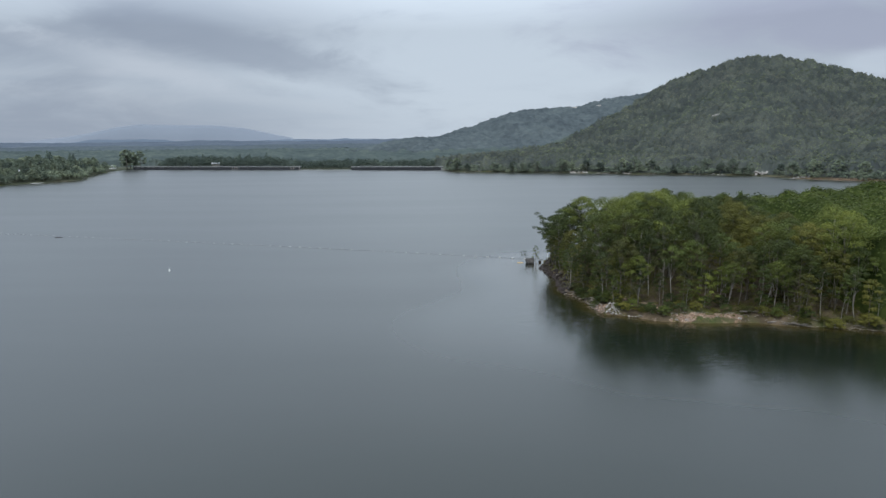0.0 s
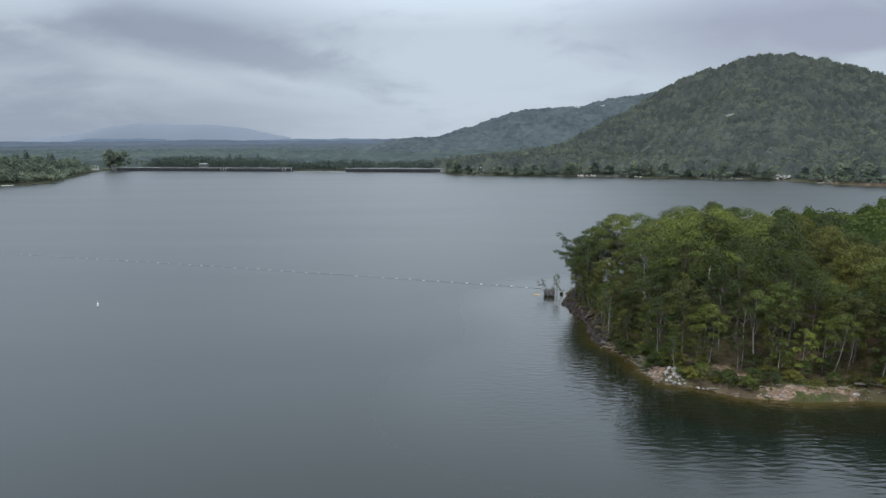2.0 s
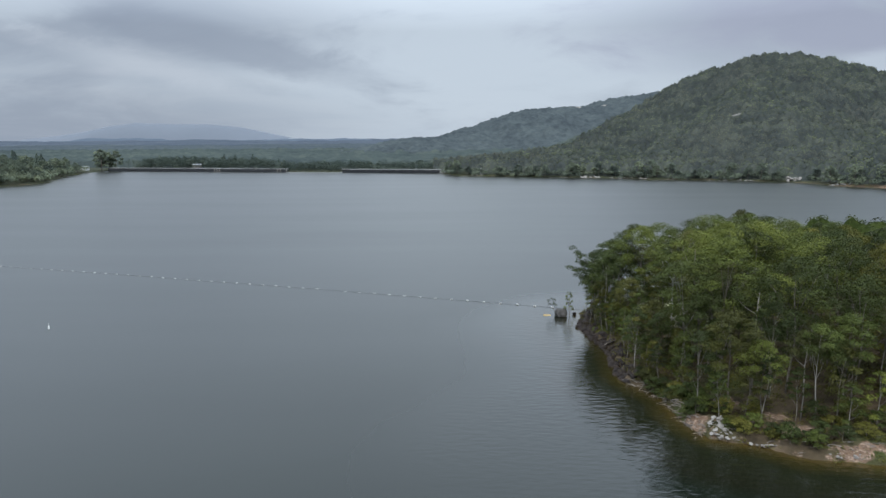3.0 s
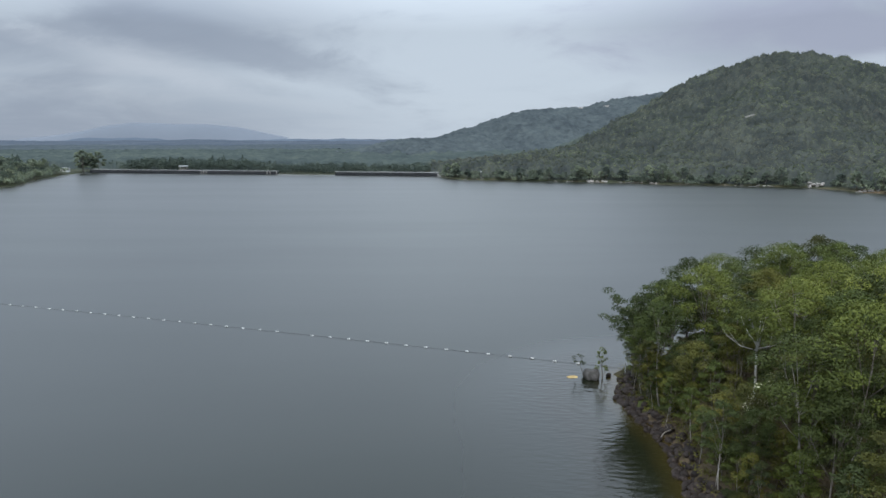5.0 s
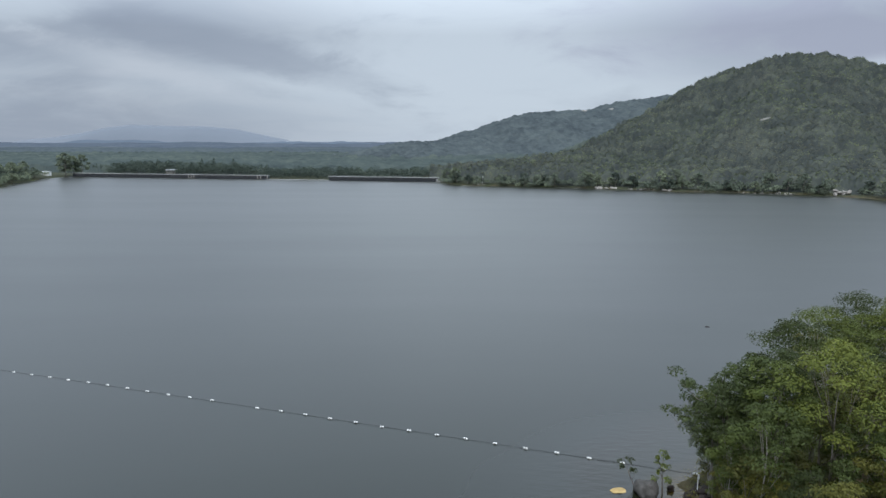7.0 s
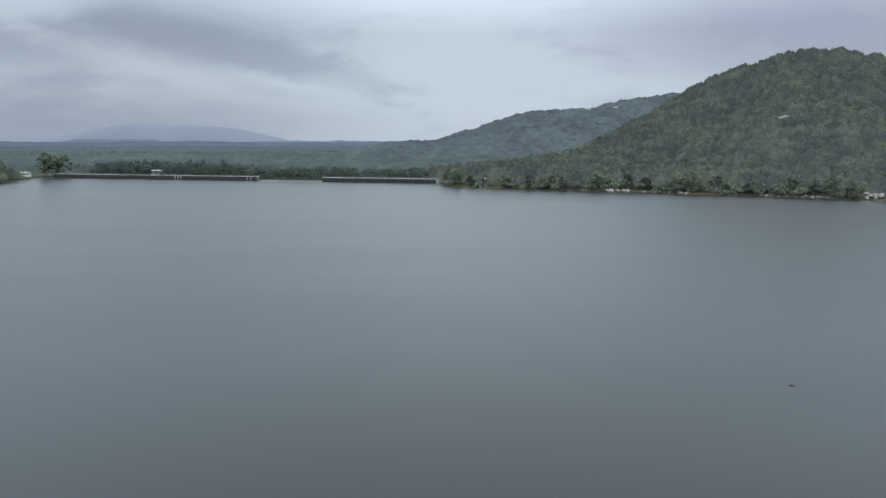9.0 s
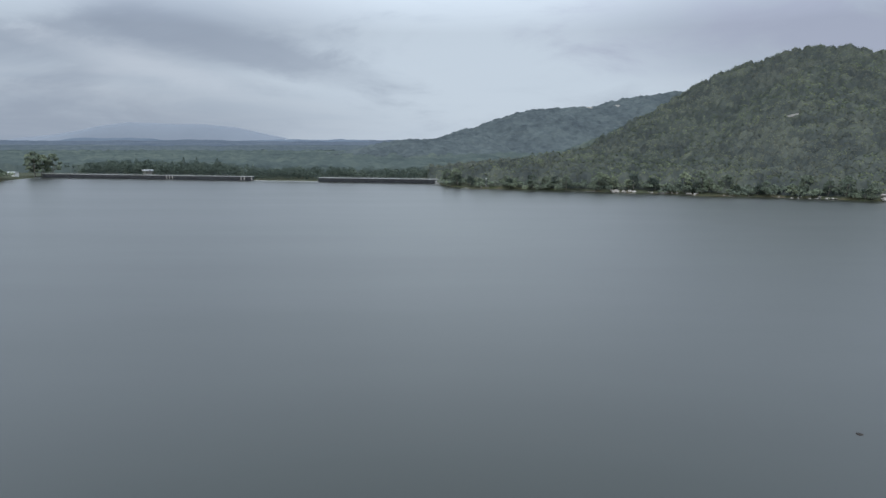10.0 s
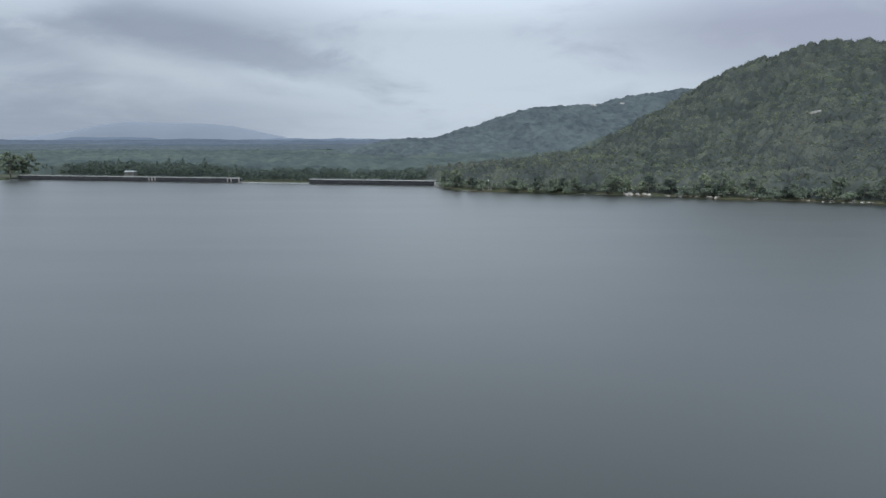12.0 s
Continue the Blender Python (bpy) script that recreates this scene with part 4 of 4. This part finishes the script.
for k in range(110):
    y = 121 + 16 * r.uniform()
    x = float(np.interp(y, [119, 122, 126.5, 131, 134.5, 138], [32.2, 31.4, 31.2, 30.6, 28.8, 27.3])) + r.uniform(-0.6, 0.9)
    z, a, q = max(0.03, float(land(x, y))) + 0.06, r.uniform(2.2, 4.6), r.uniform(0.4, 1.6)
    tip = (x + q * math.cos(a), y + q * math.sin(a), z + r.uniform(-0.2, 0.4))
    tube(bm, [(x, y, z), ((x + tip[0]) / 2, (y + tip[1]) / 2 + 0.08, (z + tip[2]) / 2 + 0.08), tip], [0.06, 0.045, 0.015], 4)
litter = part("driftwood", bm, DEAD_WOOD)
tagged(litter, "grey dead sticks and roots along the waterline", "driftwood", kind="stuff")

# ---------------------------------------------------------------- the far shores
rng = np.random.default_rng(17)
px, py = scatter(rng, -450, -305, 470, 712, 10.0)
d = -inside_distance(px, py, LAKE)
for x, y, dd in zip(px, py, d):
    if 3 < dd < 95 and np.hypot(x + 372, y - 565) > 9 and np.hypot(x + 370, y - 706) > 15 and not (-385 < x < -362 and 545 < y < 566):
        tagged(put(FAR_GUM[int(rng.integers(0, 3))], x, y, rng.uniform(0, 360), rng.uniform(0.7, 1.1) * (0.75 if dd < 14 else 1), 0.1), group="western shore trees")
px, py = scatter(rng, -6, 330, 425, 660, 10.0)
d = -inside_distance(px, py, LAKE)
for x, y, dd in zip(px, py, d):
    if 2.0 < dd < 12 and x > -2 and y < 648:
        tagged(put(FAR_GUM[int(rng.integers(0, 3))], x, y, rng.uniform(0, 360), rng.uniform(0.6, 1.0), 0.1), group="northern shore trees")
px, py = scatter(rng, -4, 420, 405, 660, 4.2)
d = -inside_distance(px, py, LAKE)
keep = (d > 0.3) & (d < 16) & (py < 648) & (np.hypot(px - 252, py - 519) > 8) & (np.hypot(px - 118, py - 577) > 5) & (rng.uniform(0, 1, len(px)) < 0.8)
pts = np.stack([px, py, land(px, py)], -1)[keep]
canopy("shore_scrub", pts, rng, 2.6, 60, 1.2, HAZED_SHORE_LEAF, 4.5, "dense scrub along the northern shore, greyed by painted haze")
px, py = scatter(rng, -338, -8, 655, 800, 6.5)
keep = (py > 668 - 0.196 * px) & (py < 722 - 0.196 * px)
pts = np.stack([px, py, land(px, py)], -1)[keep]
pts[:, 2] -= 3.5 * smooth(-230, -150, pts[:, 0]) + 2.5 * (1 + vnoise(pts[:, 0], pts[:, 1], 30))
canopy("dam_woodland", pts, rng, 4.8, 80, 1.3, HAZED_DAM_WOOD, 13.0, "woodland standing behind the dam, greyed by painted haze", 0.35, 0.3)
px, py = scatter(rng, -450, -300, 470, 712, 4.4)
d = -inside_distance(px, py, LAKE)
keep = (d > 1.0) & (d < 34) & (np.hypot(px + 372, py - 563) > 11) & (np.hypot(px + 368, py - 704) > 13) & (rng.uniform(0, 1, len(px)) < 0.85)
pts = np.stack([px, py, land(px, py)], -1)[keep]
canopy("western_scrub", pts, rng, 3.2, 70, 1.2, HAZED_SHORE_LEAF, 5.5, "rounded bushes down to the western waterline, paled by painted haze")
for x, y, size in ((-360, 724, 1.6), (-351, 735, 1.45), (-366, 731, 1.3), (-357, 731, 1.5), (-364, 738, 1.4)):
    tagged(put(FAR_GUM[0], x, y, x * 31, size, 0.1), group="trees by the hut")
for k in range(46):
    x = -332 + k * 3.5 + rng.uniform(-3, 3)
    y = 740 - 0.196 * x + rng.uniform(-16, 16) - 20
    tagged(put(PINES[k % 2], x, y, rng.uniform(0, 360), rng.uniform(0.6, 0.98) * (1.0 if k < 34 else 0.8), 0.1), group="pines behind the dam")
for x, y in ((-395, 640), (-402, 652), (-388, 668), (-410, 660), (-384, 655)):
    tagged(put(PINES[0], x, y, x * 13, 1.1, 0.1), group="pines on the western shore")
for t in TALL + SMALL + BUSH + FAR_GUM + PINES:
    for o in [*t.children_recursive, t]:
        bpy.data.objects.remove(o)


# ---------------------------------------------------------------- dam
def dam_wall(name, x0, x1, piers, label):
    """A concrete gravity wall: stained face with pilasters, pale coping, pale piers."""
    dam = tagged(new(name), label, "dam", kind="structure")
    turn = math.atan(-0.196)
    dam.matrix_basis = pose(x0, 654.0 - 0.196 * x0, 0, 0, 0, math.degrees(turn))
    ln = (x1 - x0) / math.cos(turn)
    bm = bmesh.new()
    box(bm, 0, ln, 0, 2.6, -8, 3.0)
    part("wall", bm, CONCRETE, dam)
    bm = bmesh.new()
    box(bm, -0.2, ln + 0.2, -0.35, 2.9, 3.0, 3.32, 0.05)
    part("coping", bm, PALE_CONCRETE, dam, "pale concrete coping")
    bm = bmesh.new()
    box(bm, 0, ln, -0.18, -0.004, 0.9, 1.15)
    part("ledge", bm, CONCRETE, dam, "narrow stained concrete ledge")
    me = None
    for k in range(int(ln / 6.1)):
        if me is None:
            bm = bmesh.new()
            box(bm, -0.3, 0.3, -0.3, -0.004, -6, 2.99)
            ob = part("pilaster", bm, CONCRETE, dam)
            me = ob.data
        else:
            ob = obj("pilaster", me, None, dam)
        ob.location.x = 3 + k * 6.1
    for k in range(int(ln / 6) + 1):
        bm = bmesh.new()
        box(bm, k * 6 - 0.05, k * 6 + 0.05, 0.05, 0.15, 3.30, 4.3)
        part("post", bm, PALE_CONCRETE, dam)
    for z in (3.85, 4.3):
        bm = bmesh.new()
        box(bm, 0, ln, 0.07, 0.13, z - 0.025, z + 0.025)
        part("rail", bm, PALE_CONCRETE, dam, "grey guard rail")
    for p in piers:
        bm = bmesh.new()
        box(bm, p - 0.4, p + 0.4, -0.9, -0.31, -6, 3.1, 0.06)
        part("pier", bm, PALE_ROCK, dam, "pale concrete pier")
    return dam


dam_wall("dam_wall_west", -354, -157, (122.6, 125.3, 128.0, 190.8, 193.8, 200.3), "long dark-stained concrete dam wall with pale coping and piers")
dam_wall("dam_wall_east", -101, -5, (), "shorter dark-stained concrete dam wall with pale coping")
bm = bmesh.new()
ln = 56 / math.cos(math.atan(-0.196))
box(bm, 0, ln + 2, 0.2, 3.0, -8, 0.12, 0.05)
sill = part("spillway_crest", bm, PALE_CONCRETE)
sill.matrix_basis = pose(-157.5, 654.0 + 0.196 * 157.5, 0, 0, 0, math.degrees(math.atan(-0.196)))
tagged(sill, "low concrete spillway crest level with the water", "spillway", kind="structure")
# sloping abutment at the eastern end
bm = bmesh.new()
box(bm, -7, 4, 0, 6, -3, 2.4, 0.1)
for v in bm.verts:
    if v.co.x > 0 and v.co.z > 0:
        v.co.z = 0.6
abut = part("dam_abutment", bm, PALE_CONCRETE)
abut.matrix_basis = pose(0, 651.5, 0, 0, 0, -11)
tagged(abut, "sloping pale concrete dam abutment", "abutment", kind="structure")


# ---------------------------------------------------------------- buildings on the western shore
def small_house(name, x, y, turn, w, d, h, label, wall=WHITE_PAINT, pitch=0.9):
    house = tagged(new(name), label, "building")
    house.matrix_basis = pose(x, y, float(land(x, y)), 0, 0, turn)
    bm = bmesh.new()
    box(bm, -w / 2, w / 2, -d / 2, d / 2, -0.5, h)
    part("wall", bm, wall, house)
    bm = bmesh.new()
    a = [bm.verts.new(p) for p in ((-w / 2 - 0.5, -d / 2 - 0.6, h), (w / 2 + 0.5, -d / 2 - 0.6, h), (w / 2 + 0.5, 0, h + pitch), (-w / 2 - 0.5, 0, h + pitch),
                                   (w / 2 + 0.5, d / 2 + 0.6, h), (-w / 2 - 0.5, d / 2 + 0.6, h))]
    for f in ((0, 1, 2, 3), (3, 2, 4, 5), (0, 3, 5), (1, 4, 2), (0, 5, 4, 1)):
        bm.faces.new([a[i] for i in f])
    part("roof", bm, ROOF, house, "pale metal roof")
    bm = bmesh.new()
    box(bm, -w / 2 + 0.8, -w / 2 + 1.7, -d / 2 - 0.05, -d / 2 - 0.004, 0, 2.05)
    part("door", bm, GREY_ROCK, house, "grey door")
    for k in range(2):
        win = w * (0.05 + 0.27 * k)
        bm = bmesh.new()
        box(bm, win - 0.6, win + 0.6, -d / 2 - 0.05, -d / 2 - 0.004, 1.0, 2.1)
        frame_ = part("window", bm, PALE_CONCRETE, house)
        bm = bmesh.new()
        box(bm, win - 0.5, win + 0.5, -d / 2 - 0.07, -d / 2 - 0.054, 1.1, 2.0)
        part("pane", bm, DARK_PANE, frame_, "dark glass pane")
    return house


small_house("gatehouse", -372, 712, -14, 7.5, 4.5, 3.2, "small white gatehouse with pale roof beside the dam", pitch=0.5)
small_house("house", -372, 563, 10, 12, 7, 3.4, "low house with pale metal roof among trees", GREY_ROCK)
small_house("picnic_shelter", -262, 728, -8, 8, 4, 5.8, "pale-roofed shelter behind the dam wall", GREY_ROCK)
bm = bmesh.new()
box(bm, -4, 4, -0.7, 0.7, 0.25, 0.5, 0.05)
pontoon = part("deck", bm, WHITE_PAINT)
thing = tagged(new("pontoon"), "small pale floating pontoon at the western shore", "pontoon")
thing.matrix_basis = pose(-326, 508, 0, 0, 0, 15)
pontoon.parent = thing
for k in (-3, 0, 3):
    bm = bmesh.new()
    tube(bm, [(k, -0.6, 0.05), (k, 0.6, 0.05)], [0.25, 0.25], 8)
    part("float", bm, ROPE, thing)

# light post on the northern shore
post = tagged(new("light_post"), "slim grey post with a white globe by the shore", "post")
post.matrix_basis = pose(29.8, 614.5, float(land(29.8, 614.5)))
bm = bmesh.new()
tube(bm, [(0, 0, -0.3), (0, 0, 4.3)], [0.12, 0.09], 8)
part("pole", bm, PALE_CONCRETE, post)
bm = bmesh.new()
bmesh.ops.create_icosphere(bm, subdivisions=2, radius=0.42, matrix=Matrix.Translation((0, 0, 4.6)))
part("globe", bm, WHITE_PAINT, post, "white globe", smooth=True)
bm = bmesh.new()
box(bm, -0.4, 0.4, -0.4, 0.4, -0.2, 0.2, 0.05)
part("footing", bm, PALE_CONCRETE, post)


# ---------------------------------------------------------------- rocks
def stone_meshes(seeds, mat, level, flat):
    out_ = []
    for s in seeds:
        me = bpy.data.meshes.new("rock")
        bm = boulder(s, level, 0.1, flat)
        bm.to_mesh(me)
        bm.free()
        me.materials.append(mat)
        out_.append(me)
    return out_


DARK_STONES, PALE_STONES, GREY_STONES = stone_meshes(range(70, 76), DARK_ROCK, 2, 0.75), stone_meshes(range(80, 85), PALE_ROCK, 2, 0.6), stone_meshes(range(90, 94), GREY_ROCK, 2, 0.7)


def rock_group(name, label, spots, meshes, r):
    """A heap of stones: spots of x, y, z, size."""
    heap = tagged(new(name), label, "rocks")
    cx, cy = np.mean([s[0] for s in spots]), np.mean([s[1] for s in spots])
    heap.matrix_basis = pose(cx, cy, 0)
    for x, y, z, s in spots:
        ob = obj("rock", meshes[int(r.integers(0, len(meshes)))], None, heap)
        ob.location = (x - cx, y - cy, z)
        ob.rotation_euler = (r.uniform(-0.5, 0.5), r.uniform(-0.5, 0.5), r.uniform(0, 6.28))
        ob.scale = (s * r.uniform(0.8, 1.3), s * r.uniform(0.8, 1.2), s * r.uniform(0.7, 1.2))
    return heap


# dark rock revetment along the western side of the point
r = np.random.default_rng(3)
line = [(28.6, 171.2), (26.4, 164), (27.3, 157), (28.4, 149), (27.5, 142), (27.3, 138.5), (28.2, 136.5)]
spots = []
for (ax, ay), (bx, by) in zip(line, line[1:]):
    n = int(math.hypot(bx - ax, by - ay) * 7.0)
    for k in range(n):
        t, off = r.uniform(), r.uniform(-0.9, 1.7)
        x, y = ax + t * (bx - ax) + off, ay + t * (by - ay)
        spots.append((x, y, max(-0.1, float(land(x, y)) * 0.9) + r.uniform(0, 0.25), r.uniform(0.55, 1.35)))
rock_group("rock_revetment", "dark brown boulders piled along the shore", spots, DARK_STONES, r)
# pale rubble on the southern bank
spots = []
for k in range(62):
    a, q = r.uniform(0, 6.28), r.uniform(0, 1) ** 0.6
    x, y = 34.0 + 1.8 * q * math.cos(a), 120.1 + 1.5 * q * math.sin(a)
    spots.append((x, y, 0.25 + 0.62 * max(0.0, y - 118.8) + r.uniform(0, 0.15), r.uniform(0.28, 0.8)))
rock_group("rubble_heap", "heap of pale grey broken rock on the clay bank", spots, stone_meshes(range(110, 116), PALE_ROCK, 1, 0.45), r)
spots = [(43 + k * 0.36 + r.uniform(-0.4, 0.4), 114.5 + r.uniform(-0.6, 0.9), 0.15 + r.uniform(0, 0.5), r.uniform(0.25, 0.8)) for k in range(40)]
spots += [(36.3 + k * 0.55, 117.9 - 0.22 * k + r.uniform(-0.3, 0.3), 0.2, r.uniform(0.3, 0.6)) for k in range(10)]
rock_group("bank_stones", "scattered pale stones along the eroded bank", spots, PALE_STONES, r)
# boulders of the northern shore
for cx, cy, n, wide, big, meshes, label in (
        (117, 575.5, 9, 7, 2.6, PALE_STONES, "pale granite boulders at the water's edge"), (136, 568, 8, 8, 1.6, GREY_STONES, "grey boulders at the water's edge"),
        (152, 562, 9, 8, 1.9, PALE_STONES, "pale granite boulders at the water's edge"), (204, 540, 9, 7, 1.3, PALE_STONES, "low pale rocks at the waterline"),
        (222, 532, 10, 8, 1.7, PALE_STONES, "pale granite boulders at the water's edge"), (92, 584, 8, 9, 1.1, PALE_STONES, "low pale rocks at the waterline"),
        (264, 484, 12, 8, 2.0, GREY_STONES, "grey boulders below the red bank"), (28, 609, 8, 6, 1.2, GREY_STONES, "grey rocks at the foot of the dam abutment"),
        (178, 549, 7, 7, 1.0, PALE_STONES, "low pale rocks at the waterline")):
    spots = []
    for k in range(n):
        f = r.uniform(-1, 1)
        x, y = cx + f * wide, cy - f * wide * 0.42 + r.uniform(-1, 2.5)
        spots.append((x, y, max(0.1, float(land(x, y))), big * r.uniform(0.5, 1.4)))
    rock_group("shore_boulders", label, spots, meshes, r)


spots = [(252 + 5.6 * math.cos(2.4 * k) * (k / 15) ** 0.5, 519.5 + 2.2 * math.sin(2.4 * k) - 0.3 * 5.6 * math.cos(2.4 * k) * (k / 15) ** 0.5, 1.2 + 0.9 * (k % 3), 1.6 + 1.5 * abs(math.sin(k * 1.7))) for k in range(16)]
rock_group("granite_slabs", "broken pale granite slabs above the northern shore", spots, PALE_STONES, r)


def lone_rock(name, seed, x, y, z, size, mat, label, level=3, flat=0.75, turn=0, tilt=0):
    ob = part(name, boulder(seed, level, 0.2, flat), mat)
    ob.matrix_basis = pose(x, y, z, 0, tilt, turn)
    ob.scale = size
    return tagged(ob, label, "rock")


lone_rock("granite_slab", 102, 286, 704, float(land(286, 704)) + 6.0, (22, 6, 5), GREY_ROCK, "bare granite outcrop among the trees of the hill", turn=10, tilt=-15)
lone_rock("granite_slab", 103, 318, 1380, float(land(318, 1380)) + 4, (22, 10, 9), GREY_ROCK, "pale rock face on the far ridge")
lone_rock("granite_slab", 104, 262, 1372, float(land(262, 1372)) + 3, (16, 10, 8), GREY_ROCK, "pale rock face on the far ridge")
boulder_ob = lone_rock("boulder", 105, 23.8, 171.4, 0.45, (2.6, 2.4, 3.4), DAMP_ROCK, "rounded grey boulder standing in the water")
lone_rock("sand_rock", 106, 21.3, 171.9, 0.0, (2.2, 1.1, 0.5), TAN_ROCK, "flat yellow-brown rock awash beside the boulder", flat=0.5, turn=10)
lone_rock("stump", 107, 26.6, 172.0, 0.15, (0.8, 0.7, 1.3), DARK_ROCK, "dark stump in the water beside the boulder", level=2)
lone_rock("submerged_rock", 108, 53.4, 230.6, 0.0, (1.0, 0.8, 0.35), DARK_ROCK, "small dark rock just breaking the surface", level=2)
lone_rock("floating_log", 109, -138.4, 224.4, 0.05, (3.0, 0.6, 0.6), DARK_ROCK, "dark log caught on the buoy line", level=2, turn=10)

# sapling growing beside the boulder
sap = gum_tree("drowned_sapling", 66, 5.0, 0.85, 12, 26, BARK, GUM_DARK, "thin sparse sapling rooted beside the boulder", base=0.2, girth=0.07, spray=0.3, flat=1.1)
sap.matrix_basis = pose(25.2, 171.6, 0.0, 0, 0, 30)
sap = gum_tree("drowned_sapling", 67, 3.4, 0.9, 6, 24, BARK, GUM_DARK, "leaning sparse sapling rooted beside the boulder", base=0.4, girth=0.05, spray=0.3, lean=0.25, flat=1.0)
sap.matrix_basis = pose(23.2, 172.8, 0.2, 0, -14, 0)

# white marker post at the tip
post = tagged(new("marker_post"), "short white marker post on the rocks", "post")
post.matrix_basis = pose(28.3, 169.6, float(land(28.3, 169.6)))
bm = bmesh.new()
tube(bm, [(0, 0, -0.2), (0, 0, 2.2)], [0.05, 0.045], 8)
part("pole", bm, WHITE_PAINT, post)
bm = bmesh.new()
box(bm, -0.11, 0.11, -0.12, -0.085, 1.75, 2.2, 0.01)
part("sign", bm, WHITE_PAINT, post)


# ---------------------------------------------------------------- fallen timber on the southern bank
def fallen_log(x, y, z, turn, length, girth, branches, seed, label):
    r = np.random.default_rng(seed)
    log = tagged(new("fallen_log"), label, "log")
    log.matrix_basis = pose(x, y, z, 0, 0, turn)
    bm = bmesh.new()
    tube(bm, [(length * f, 0.25 * math.sin(3 * f + seed), 0.15 * math.sin(5 * f)) for f in (0, 0.25, 0.5, 0.75, 1)], [girth * g for g in (1, 0.9, 0.75, 0.6, 0.35)], 7)
    part("trunk", bm, DEAD_WOOD, log, smooth=True)
    for k in range(branches):
        f, s = r.uniform(0.3, 0.95), r.choice([-1, 1])
        q = r.uniform(0.8, 2.2)
        bm = bmesh.new()
        tube(bm, [(length * f, 0, 0), (length * f + q * 0.5, s * q * 0.4, q * 0.2), (length * f + q, s * q * 0.7, q * r.uniform(-0.1, 0.5))], [girth * 0.4, girth * 0.28, girth * 0.1], 5)
        part("branch", bm, DEAD_WOOD, log)
    return log


fallen_log(56.5, 115.6, 1.5, -14, 8.5, 0.17, 4, 1, "long bleached fallen trunk lying along the bank")
fallen_log(60.2, 112.2, 0.35, 5, 6.0, 0.13, 6, 2, "bleached fallen tree with bare branches at the waterline")
fallen_log(63.0, 111.6, 0.3, -20, 5.0, 0.11, 6, 3, "grey tangle of dead branches at the waterline")
fallen_log(37.6, 117.3, 0.35, -15, 2.4, 0.10, 4, 4, "pale driftwood beside the rubble heap")
fallen_log(45.5, 116.2, 1.25, -8, 7.5, 0.12, 3, 5, "grey fallen trunk on top of the clay bank")
fallen_log(50.0, 115.2, 0.8, 12, 3.0, 0.10, 4, 6, "dead roots hanging over the clay bank")
fallen_log(66.5, 110.6, 0.5, 170, 4.5, 0.10, 5, 7, "grey dead branches at the waterline")
fallen_log(27.6, 150.5, 0.9, 60, 3.2, 0.08, 2, 8, "bleached branch lying on the dark boulders")


# ---------------------------------------------------------------- buoy line
def buoy():
    b = tagged(new("buoy"), "small white float with dark band on the buoy line", "buoy", "buoy line")
    bm = bmesh.new()
    tube(bm, [(-0.27, 0, 0.08), (-0.23, 0, 0.08), (-0.10, 0, 0.08), (0.10, 0, 0.08), (0.23, 0, 0.08), (0.27, 0, 0.08)], [0.06, 0.105, 0.125, 0.125, 0.105, 0.06], 10)
    part("float", bm, WHITE_PAINT, b, smooth=True)
    bm = bmesh.new()
    tube(bm, [(-0.04, 0, 0.08), (0.04, 0, 0.08)], [0.131, 0.131], 10)
    part("band", bm, ROPE, b, "dark band")
    return b


def line_y(x):
    return 177.5 + (23.1 - x) * 0.3045 + 1.2 * math.sin(math.pi * (x + 166) / 189)


first = buoy()
first.matrix_basis = pose(23.1, line_y(23.1), 0, 0, 0, -17)
r = np.random.default_rng(2)
x = 23.1
for k in range(57):
    x -= 3.455
    if k not in (13, 46):
        copy_thing(first, pose(x, line_y(x) + r.uniform(-0.1, 0.1), r.uniform(-0.03, 0.03), r.uniform(-8, 8), 0, -17 + r.uniform(-14, 14)))
for x, y in ((27.2, 176.2), (30.3, 175.2)):
    copy_thing(first, pose(x, y, 0, 0, 0, -20))
bm = bmesh.new()
pts = [(x, line_y(x), 0.05 + 0.02 * math.sin(x)) for x in np.arange(-176, 24, 1.7)] + [(27.2, 176.2, 0.05), (30.3, 175.2, 0.05), (33.0, 174.6, 0.7)]
tube(bm, pts, [0.016] * len(pts), 5)
tagged(part("buoy_cable", bm, ROPE), "dark cable carrying the floats across the lake", "cable")
marker = tagged(new("marker_buoy"), "slim white marker buoy in open water", "buoy")
marker.matrix_basis = pose(-72.3, 163.5, 0) @ Matrix.Scale(0.75, 4)
bm = bmesh.new()
tube(bm, [(0, 0, -0.2), (0, 0, 0.1), (0, 0, 0.7), (0, 0, 0.95)], [0.2, 0.26, 0.2, 0.06], 10)
part("float", bm, WHITE_PAINT, marker, smooth=True)
bm = bmesh.new()
tube(bm, [(0, 0, 0.9), (0, 0, 1.5)], [0.04, 0.04], 6)
part("mast", bm, WHITE_PAINT, marker)
